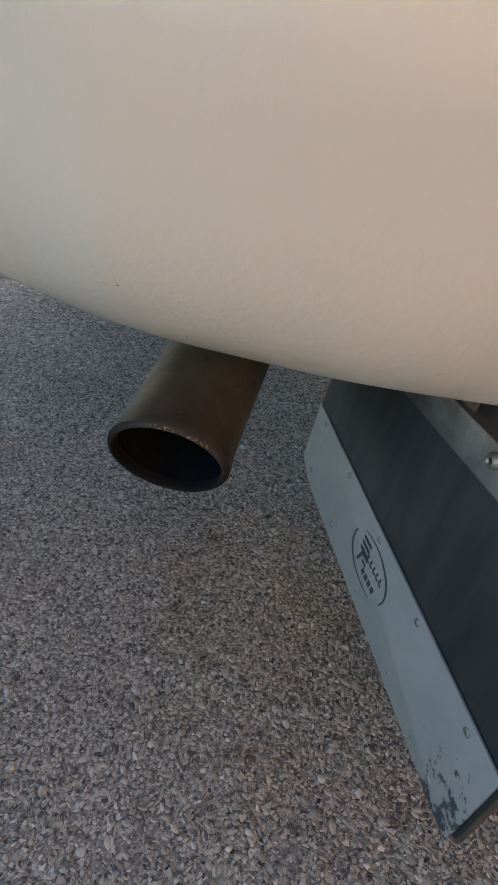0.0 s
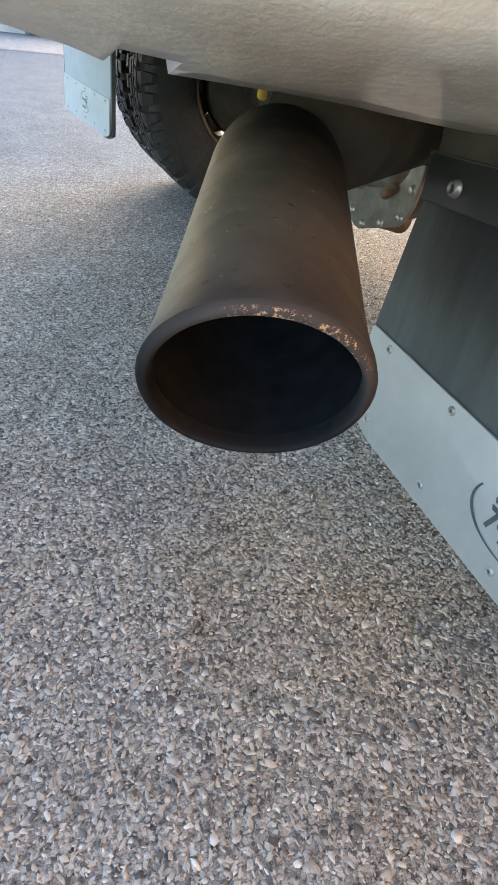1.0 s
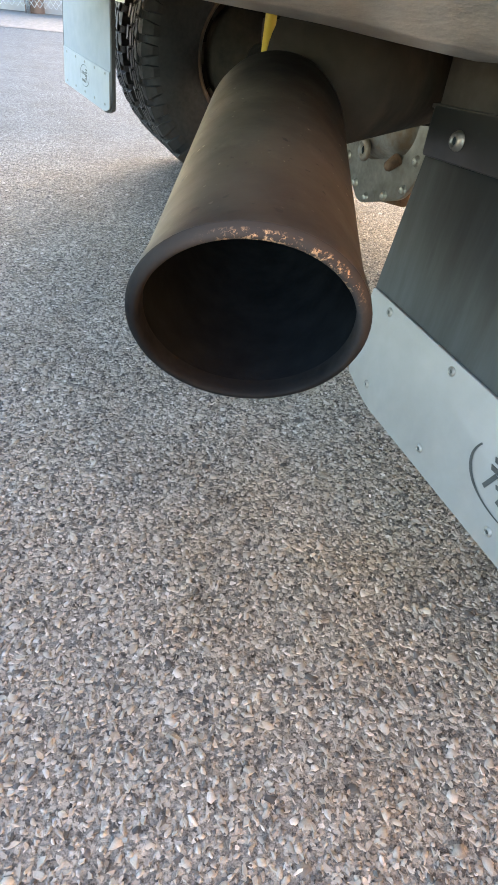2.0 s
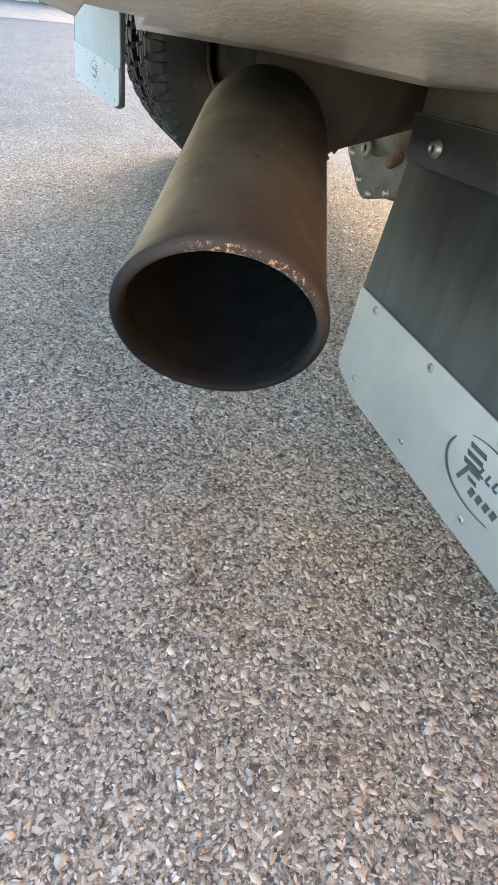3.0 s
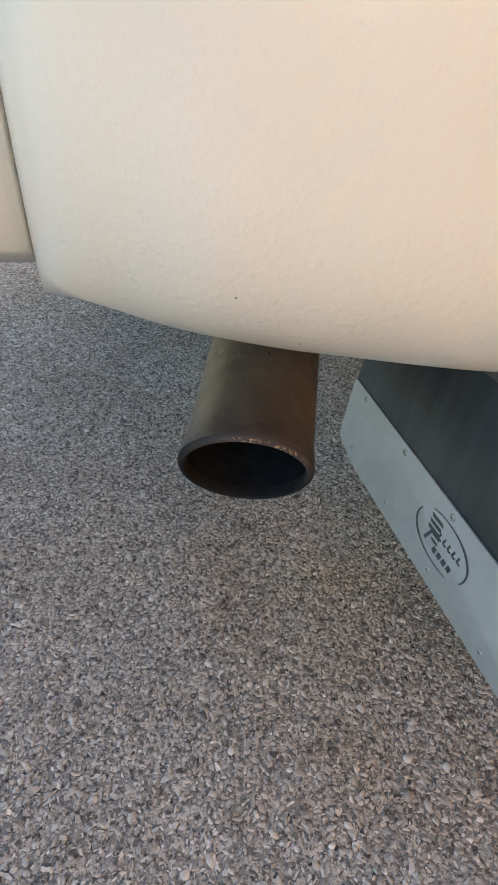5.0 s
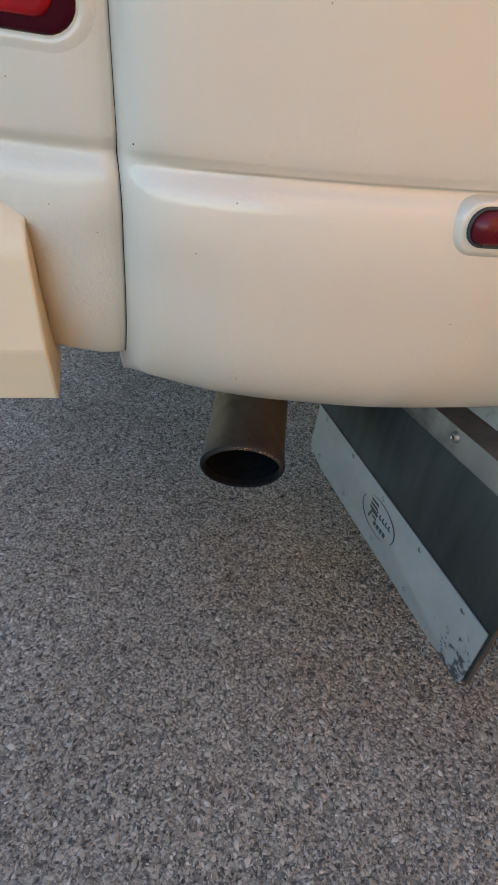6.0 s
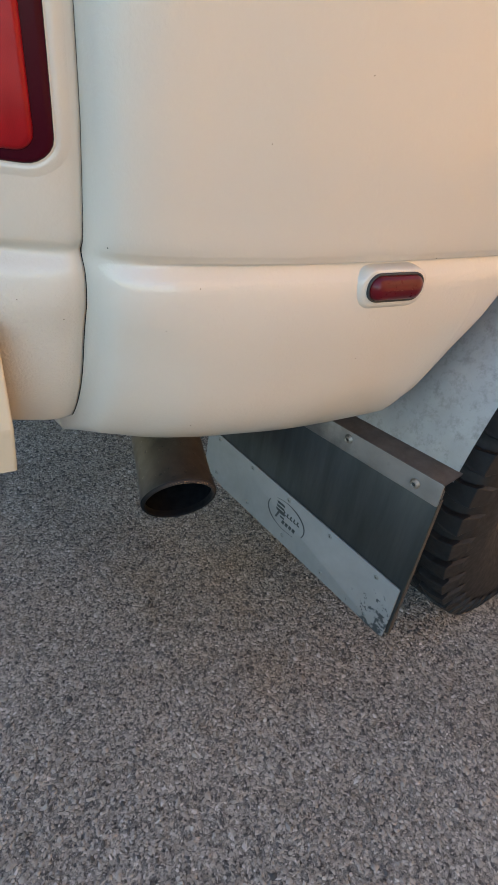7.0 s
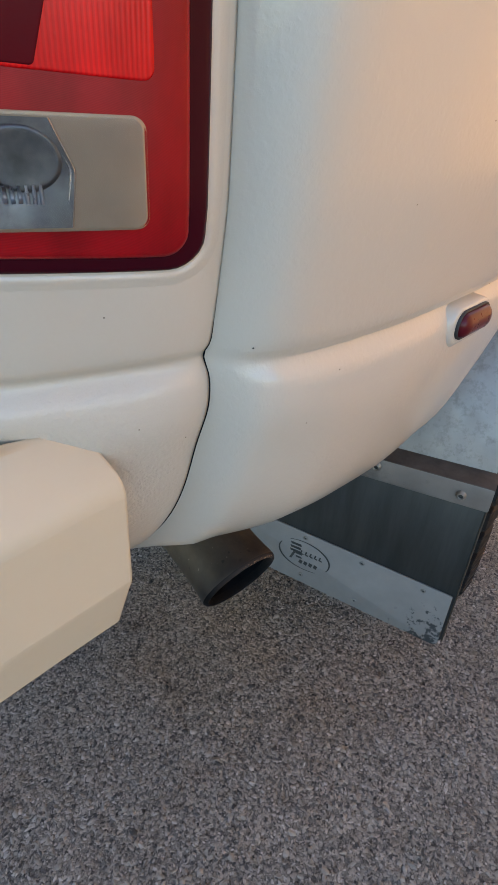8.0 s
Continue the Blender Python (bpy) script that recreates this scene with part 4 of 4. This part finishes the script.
    # bracket with its bolts, hollow in their heads, black discs painting the hollows' shade
    br = part("flap_bracket", far(prism([(m(y), z) for y, z in rounded([(0.184, 0.488 + up), (0.672, 0.4645 + up), (0.672, 0.502 + up), (0.184, 0.5265 + up)], (0.003,) * 4)], 0, 0.3315, 0.3345, 0.0008)), BRACKET, truck, "bent steel mounting strip")
    for y, z in ((0.224, 0.5035 + up), (0.348, 0.5055 + up), (0.49, 0.4925 + up), (0.63, 0.4835 + up)):
        bt = part("bolt", far(socket_bolt((0.3312, m(y), z), (-1, 0, 0), 0.0066, 0.0055)), BOLT, br)
        part("bolt_socket", far(lathe([(0.0030, 0.0040), (0.0028, 0.0002)], (0.3312, m(y), z), (-1, 0, 0), 6)), INK, bt)
    ledge = []
    for y in (0.184, 0.675):
        z = 0.5265 - 0.0502 * (y - 0.184) + up
        ledge.append([(x, m(y), z + dz) for x, dz in ((0.3318, -0.0022), (0.3319, 0.0007), (0.3738, 0.0022), (0.3738, -0.0010), (0.3318, -0.0022))])
    part("bracket_ledge", far(grid(ledge)), CHANNEL, br, "brown grimed steel channel", smooth=False)
    # Dark sheet added to fill the dark gap above the strip.
    part("gap_filler_web", far(prism([(m(y), z) for y, z in ((0.40, 0.50 + up), (0.672, 0.49 + up), (0.672, 0.556 + up), (0.40, 0.553 + up))], 0, 0.3370, 0.3400, 0.0005)), CHANNEL, br)


mud_flap()
mud_flap(True)


def wheel_liner(mirror=False):
    rows = []
    for k in range(49):
        a = radians(167.6 - (167.6 - 20) * k / 48)
        r = 0.462
        row = []
        for y in np.linspace(0.19, 0.76, 12):
            yy = y + 0.02 * math.sin(math.pi * k / 48) * (1 - (y - 0.19) / 0.57) * -1
            row.append((AXLE_X + r * math.cos(a), 2 * MID_Y - yy if mirror else yy, AXLE_Z + 0.0 + r * 1.12 * math.sin(a)))
        rows.append(row)
    part("wheel_liner", grid(rows), LINER, truck, "scuffed bare metal inner wheel liner")


wheel_liner()
wheel_liner(True)

# ---- wheels ----


def tyre_mesh(yc, w, r):
    """Carcass turned round the axle, with lugs and sipes."""
    h = w / 2
    prof = [(-h * 0.72, 0.215), (-h * 0.80, 0.225), (-h * 0.97, 0.27), (-h, 0.31), (-h * 0.97, 0.345), (-h * 0.93, r - 0.026), (-h * 0.84, r - 0.015), (-h * 0.3, r - 0.007), (0, r - 0.007),
            (h * 0.3, r - 0.007), (h * 0.84, r - 0.015), (h * 0.93, r - 0.026), (h * 0.97, 0.345), (h, 0.31), (h * 0.97, 0.27), (h * 0.80, 0.225), (h * 0.72, 0.215)]
    bm = lathe(prof, (AXLE_X, yc, AXLE_Z), (0, 1, 0), 96)
    return bm


def tread_mesh(yc, w, r):
    h = w / 2
    n = 44
    verts, faces = [], []

    def lug(poly, r0, r1):
        base = len(verts)
        cy = sum(q[0] for q in poly) / len(poly)
        ca = sum(q[1] for q in poly) / len(poly)
        for rr, sh in ((r0, 1.0), (r1 - 0.002, 0.95), (r1, 0.87)):
            for y, a, dr in poly:
                yy, aa = cy + (y - cy) * sh, ca + (a - ca) * sh
                rad = rr + dr
                verts.append((AXLE_X + rad * math.cos(aa), yc + yy, AXLE_Z + rad * math.sin(aa)))
        k = len(poly)
        faces.append([base + 2 * k + i for i in range(k)])
        for lay in (0, 1):
            for i in range(k):
                j = (i + 1) % k
                faces.append([base + lay * k + i, base + lay * k + j, base + (lay + 1) * k + j, base + (lay + 1) * k + i])
    step = 2 * math.pi / n
    for i in range(n):
        a = i * step
        for s in (1, -1):
            o = a + (step / 2 if s < 0 else 0)
            lug([(s * h * 0.52, o + 0.10 * step, 0), (s * h * 0.56, o + 0.62 * step, 0), (s * h * 0.74, o + 0.78 * step, 0), (s * h * 0.93, o + 0.74 * step, -0.003), (s * h * 0.93, o + 0.06 * step, -0.003), (s * h * 0.70, o + 0.16 * step, 0)], r - 0.018, r)
            lug([(s * h * 0.91, o + 0.06 * step, -0.004), (s * h * 0.91, o + 0.74 * step, -0.004), (s * h * 1.0, o + (0.58 if i % 2 else 0.70) * step, -0.034), (s * h * 1.0, o + 0.16 * step, -0.034)], r - 0.020, r + 0.0005)
            lug([(s * h * 0.16, o + 0.05 * step, 0), (s * h * 0.20, o + 0.55 * step, 0), (s * h * 0.14, o + 0.96 * step, 0), (s * h * 0.40, o + 1.10 * step, 0), (s * h * 0.47, o + 0.62 * step, 0), (s * h * 0.41, o + 0.18 * step, 0)], r - 0.015, r)
        lug([(-h * 0.10, a, 0), (-h * 0.06, a + 0.45 * step, 0), (-h * 0.10, a + 0.92 * step, 0), (h * 0.08, a + 0.96 * step, 0), (h * 0.12, a + 0.5 * step, 0), (h * 0.08, a + 0.06 * step, 0)], r - 0.015, r)
    me = bpy.data.meshes.new("tread")
    me.from_pydata(verts, [], faces)
    bm = bmesh.new()
    bm.from_mesh(me)
    bpy.data.meshes.remove(me)
    bmesh.ops.recalc_face_normals(bm, faces=bm.faces[:])
    return bm


for yc in (0.292, 0.61, 2 * MID_Y - 0.61, 2 * MID_Y - 0.292):
    wheel = part("wheel", lathe([(-0.075, 0.218), (-0.085, 0.222), (-0.085, 0.206), (-0.06, 0.196), (0.0, 0.19), (0.06, 0.196), (0.085, 0.206), (0.085, 0.222), (0.075, 0.218)], (AXLE_X, yc, AXLE_Z), (0, 1, 0), 64), RIM, truck, "steel truck wheel with a black all-terrain tyre")
    part("tyre", tyre_mesh(yc, 0.25, 0.402), RUBBER, wheel, "black rubber tyre")
    part("tread", tread_mesh(yc, 0.25, 0.402), RUBBER, wheel, "blocky all-terrain tread", smooth=False)
    # disc with hand holes: spokes and hub
    out = -0.03 if yc < MID_Y else 0.03
    hub = lathe([(-0.03, 0.001), (-0.03, 0.09), (0.0, 0.105), (0.03, 0.09), (0.03, 0.001)], (AXLE_X, yc + out, AXLE_Z), (0, 1, 0), 32)
    for k in range(8):
        a = 2 * math.pi * k / 8
        sp = box(0.09, 0.197, -0.006, 0.006, -0.030, 0.030, 0.003, 1)
        bmesh.ops.rotate(sp, verts=sp.verts, cent=(0, 0, 0), matrix=Matrix.Rotation(a, 3, 'Y'))
        bmesh.ops.translate(sp, verts=sp.verts, vec=(AXLE_X, yc + out, AXLE_Z))
        part("spoke", sp, RIM, wheel)
    # Added to close the view through the wheel's hand holes.
    part("brake_drum", lathe([(-0.05, 0.02), (-0.05, 0.165), (0.03, 0.168), (0.03, 0.02)], (AXLE_X, yc - out, AXLE_Z), (0, 1, 0), 40), DIM_STEEL, wheel, "brake drum added to close the hand holes")
    part("wheel_hub", hub, RIM, wheel, "steel wheel hub")

# ---- underbody ----
part("bed_floor", box(-0.28, 2.2, 0.50, 2 * MID_Y - 0.50, 0.735, 0.775, 0.004), UNDER, truck, "dark underside of the cargo bed")
for s in (1, -1):
    y = MID_Y + s * 0.42
    part("frame_rail", box(0.50, 2.2, y - 0.035, y + 0.035, 0.60, 0.72, 0.006), UNDER, truck, "dirty black frame rail")
    part("leaf_spring", box(0.72, 1.5, MID_Y + s * 0.53 - 0.035, MID_Y + s * 0.53 + 0.035, 0.46, 0.52, 0.006), UNDER, truck, "dirty leaf spring pack")
# Unseen bed walls and top, added to block the light.
part("bed_wall", box(-0.02, 2.2, 0.48, 0.50, 0.66, 1.46, 0.003), UNDER, truck)
part("bed_wall", box(-0.02, 2.2, 2 * MID_Y - 0.50, 2 * MID_Y - 0.48, 0.66, 1.46, 0.003), UNDER, truck)
part("bed_top", box(-0.30, 2.2, 0.40, 2 * MID_Y - 0.40, 1.45, 1.47, 0.006), PAINT, truck, "unseen cream top added over the cargo bed")
# Added to close a bright gap under the bed.
part("cross_member", box(0.52, 0.60, 0.72, 2 * MID_Y - 0.72, 0.565, 0.74, 0.008), UNDER, truck, "black cross member added to close a gap")
part("axle_tube", cap(tube([(AXLE_X, 0.55, AXLE_Z), (AXLE_X, 2 * MID_Y - 0.55, AXLE_Z)], 0.05, 24)), UNDER, truck, "rusty rear axle tube")
DX = 0.77
COVER = rounded([(1.450, 0.199), (1.285, 0.252), (1.252, 0.300), (1.240, 0.420), (1.30, 0.53), (1.45, 0.56), (1.57, 0.50), (1.600, 0.40), (1.575, 0.30)], (0.030, 0.026, 0.026, 0.055, 0.05, 0.055, 0.05, 0.045, 0.05))
FLANGE = varied("pale_cast_flange", (0.13, 0.110, 0.088), (0.25, 0.222, 0.188), 22.0, (0.4, 0.65), 0.5, ((120, 0.2, 0.001),))
diff = part("differential_housing", prism(COVER, 0, DX, DX + 0.012), FLANGE, truck, "grimy cast differential cover with bolts round its rim")
mid_y, mid_z = 1.415, 0.375
rows = []
for inset, out in ((0.80, -0.002), (0.74, 0.018), (0.65, 0.034), (0.50, 0.046), (0.30, 0.052), (0.02, 0.054)):
    rows.append([(DX - out, mid_y + (y - mid_y) * inset, mid_z + 0.035 + (z - mid_z) * inset * (0.82 if z < mid_z else 1.0)) for y, z in COVER])
part("cover_dome", grid(rows, True), CAST, diff)
part("carrier", lathe([(0.0, 0.15), (0.08, 0.14), (0.2, 0.06)], (DX + 0.012, mid_y, mid_z), (1, 0, 0), 32), UNDER, diff)
for y, z in ((1.475, 0.238), (1.418, 0.2205), (1.347, 0.2425), (1.282, 0.272), (1.262, 0.333), (1.256, 0.408), (1.53, 0.285), (1.575, 0.37)):
    part("cover_bolt", bolt_head((DX, y, z), (-1, 0, 0), 0.0085, 0.008), BOLT, diff)
plug = part("filler_plug", lathe([(0.0, 0.022), (0.006, 0.022), (0.009, 0.017), (0.009, 0.010), (0.004, 0.009), (0.004, 0.0005)], (DX - 0.046, 1.388, 0.326), (-1, 0, 0), 20), CAST, diff)
# Black disc paints the shade inside the plug's hollow.
part("plug_socket", lathe([(0.0048, 0.0088), (0.0047, 0.0003)], (DX - 0.046, 1.388, 0.326), (-1, 0, 0), 6), SOOT, plug)
part("cast_boss", lathe([(-0.02, 0.013), (0.008, 0.011), (0.013, 0.007), (0.015, 0.0005)], (DX - 0.022, 1.318, 0.314), (-0.8, -0.1, -0.5), 18), RUST, diff, "rusty cast boss")
part("lower_casting", cap(tube([(DX + 0.05, 1.43, 0.240), (DX + 0.05, 1.34, 0.250)], [0.031, 0.028], 18)), RUST, diff, "rusty lower edge of the axle casting")

shock = part("shock_absorber", cap(tube([(0.66, 1.85, 0.42), (0.59, 1.65, 0.72)], 0.014, 24)), YELLOW, truck, "yellow shock absorber")

# far side of the truck, mirrored
fm = fender_mesh()
for v in fm.verts:
    v.co.y = 2 * MID_Y - v.co.y
bmesh.ops.recalc_face_normals(fm, faces=fm.faces[:])
part("bedside_fender", fm, PAINT, truck, "cream flared rear fender of the far side")
fm = corner_mesh()
for v in fm.verts:
    v.co.y = 2 * MID_Y - v.co.y
bmesh.ops.recalc_face_normals(fm, faces=fm.faces[:])
part("rear_corner_panel", fm, PAINT_ROUGH, truck, "cream rear corner panel of the far side")


# ---- stones that stand out of the asphalt near the truck ----
def aggregate(x0, x1, y0, y1, step, seed, k, slim, spread, high, soft):
    rng = np.random.default_rng(seed)
    gx, gy = np.meshgrid(np.arange(x0, x1, step), np.arange(y0, y1, step))
    cx = gx.ravel() + rng.uniform(-0.5, 0.5, gx.size) * step
    cy = gy.ravel() + rng.uniform(-0.5, 0.5, gx.size) * step
    # they thin out towards the edges of the patch
    edge = np.minimum.reduce([cx - x0, x1 - cx, (cy - y0) * 2, (y1 - cy) * 0.55])
    keep = rng.uniform(0, 1, cx.size) < np.clip(edge / 0.32, 0, 1)
    cx, cy = cx[keep], cy[keep]
    n = cx.size
    size = step * np.clip(rng.lognormal(spread[0], spread[1], n), 0.2, 1.2)
    turn = rng.uniform(0, math.pi, n)
    flat = rng.uniform(slim[0], slim[1], n)
    an = 2 * math.pi * np.arange(k)[None, :] / k + rng.uniform(-0.40, 0.40, (n, k))
    rad = size[:, None] * rng.uniform(0.62, 1.22, (n, k))
    px, py = rad * np.cos(an), rad * np.sin(an) * flat[:, None]
    qx = px * np.cos(turn)[:, None] - py * np.sin(turn)[:, None]
    qy = px * np.sin(turn)[:, None] + py * np.cos(turn)[:, None]
    h = rng.uniform(0.0003, high, n)[:, None]
    tx, ty = rng.normal(0, 0.18, (n, 1)), rng.normal(0, 0.18, (n, 1))
    low = np.stack([cx[:, None] + qx, cy[:, None] + qy, np.full((n, k), -0.0010)], -1)
    top = np.stack([cx[:, None] + qx * 0.72, cy[:, None] + qy * 0.72, np.maximum(-0.0002, h + qx * tx + qy * ty)], -1)
    verts = np.concatenate([low, top], 1).reshape(-1, 3)
    base = (np.arange(n) * 2 * k)[:, None]
    i = np.arange(k)
    j = (i + 1) % k
    sides = np.stack([base + i, base + j, base + k + j, base + k + i], -1).reshape(-1, 4)
    caps = base + k + i[None, :]
    me = bpy.data.meshes.new("asphalt_stones")
    me.from_pydata(verts.tolist(), [], sides.tolist() + caps.tolist())
    me.materials.append(STONE)
    me.polygons.foreach_set("use_smooth", [soft] * len(me.polygons))
    ob = new("asphalt_stones", me)
    return tagged(ob, "small pale and grey aggregate stones bedded in the asphalt", "gravel", kind="stuff")


aggregate(-0.60, 1.0, -0.15, 1.8, 0.0080, 11, 6, (0.30, 0.85), (-0.80, 0.42), 0.0018, True)
aggregate(-1.3, 1.3, 1.0, 2.9, 0.0120, 23, 5, (0.3, 0.8), (-1.0, 0.4), 0.0010, True)
aggregate(-0.50, 0.95, -0.04, 1.9, 0.0067, 5, 5, (0.22, 0.7), (-0.76, 0.38), 0.0017, False)

# ---- far edge of the yard ----
GRAVEL = varied("verge_gravel", (0.062, 0.055, 0.048), (0.135, 0.12, 0.104), 14.0, (0.8, 0.95), 0.0, ((60, 0.5, 0.02), (9, 0.4, 0.03)))
CONCRETE = varied("pale_concrete", (0.30, 0.285, 0.27), (0.38, 0.36, 0.34), 2.5, (0.7, 0.9), 0.0, ((40, 0.2, 0.003),))
WOOD = varied("weathered_brown_post", (0.10, 0.055, 0.04), (0.24, 0.13, 0.09), 6.0, (0.6, 0.85), 0.0, ((25, 0.4, 0.01),), stretch=(1, 1, 0.2))
vr = []
for yy in np.linspace(9.1, 13.4, 14):
    vr.append([(xx, yy + (0.12 * noise.noise((xx * 0.8, yy, 0)) if yy < 9.4 else 0), 0.004 + 0.012 * smooth01((yy - 9.1) / 0.5)) for xx in np.linspace(-14, 16, 60)])
verge = part("gravel_verge", grid(vr), GRAVEL)
tagged(verge, "pale gravel verge littered with dry leaves", "verge", kind="structure")
low_wall = part("low_wall", box(-14, 16, 12.75, 12.95, -0.02, 0.62, 0.01), CONCRETE)
tagged(low_wall, "pale low concrete wall behind the verge", "wall", kind="structure")
post = part("fence_post", cap(lathe([(-0.02, 0.11), (0.0, 0.145), (0.04, 0.155), (0.6, 0.15), (1.9, 0.14), (1.95, 0.10)], (0.82, 12.50, 0.0), (0, 0, 1), 20)), WOOD)
tagged(post, "weathered brown post beside the wire fence", "post")
fence = thing("wire_fence", (0, 12.26, 0), "galvanised diamond-mesh wire fence along the verge", "fence")
wires = bmesh.new()
for sgn in (1, -1):
    for k in range(-8, 150):
        x0 = -6 + k * 0.085
        a, b = (x0, 12.26, 0.1), (x0 + sgn * 1.2, 12.26, 1.6)
        add(wires, tube([a, b], 0.0035, 4))
part("mesh", wires, CHROME, fence)
for k in range(5):
    part("post", cap(tube([(-5.5 + 3.1 * k, 12.29, 0), (-5.5 + 3.1 * k, 12.29, 1.65)], 0.03, 12)), CHROME, fence)
part("top_rail", cap(tube([(-7, 12.28, 1.62), (9, 12.28, 1.62)], 0.022, 10)), CHROME, fence)
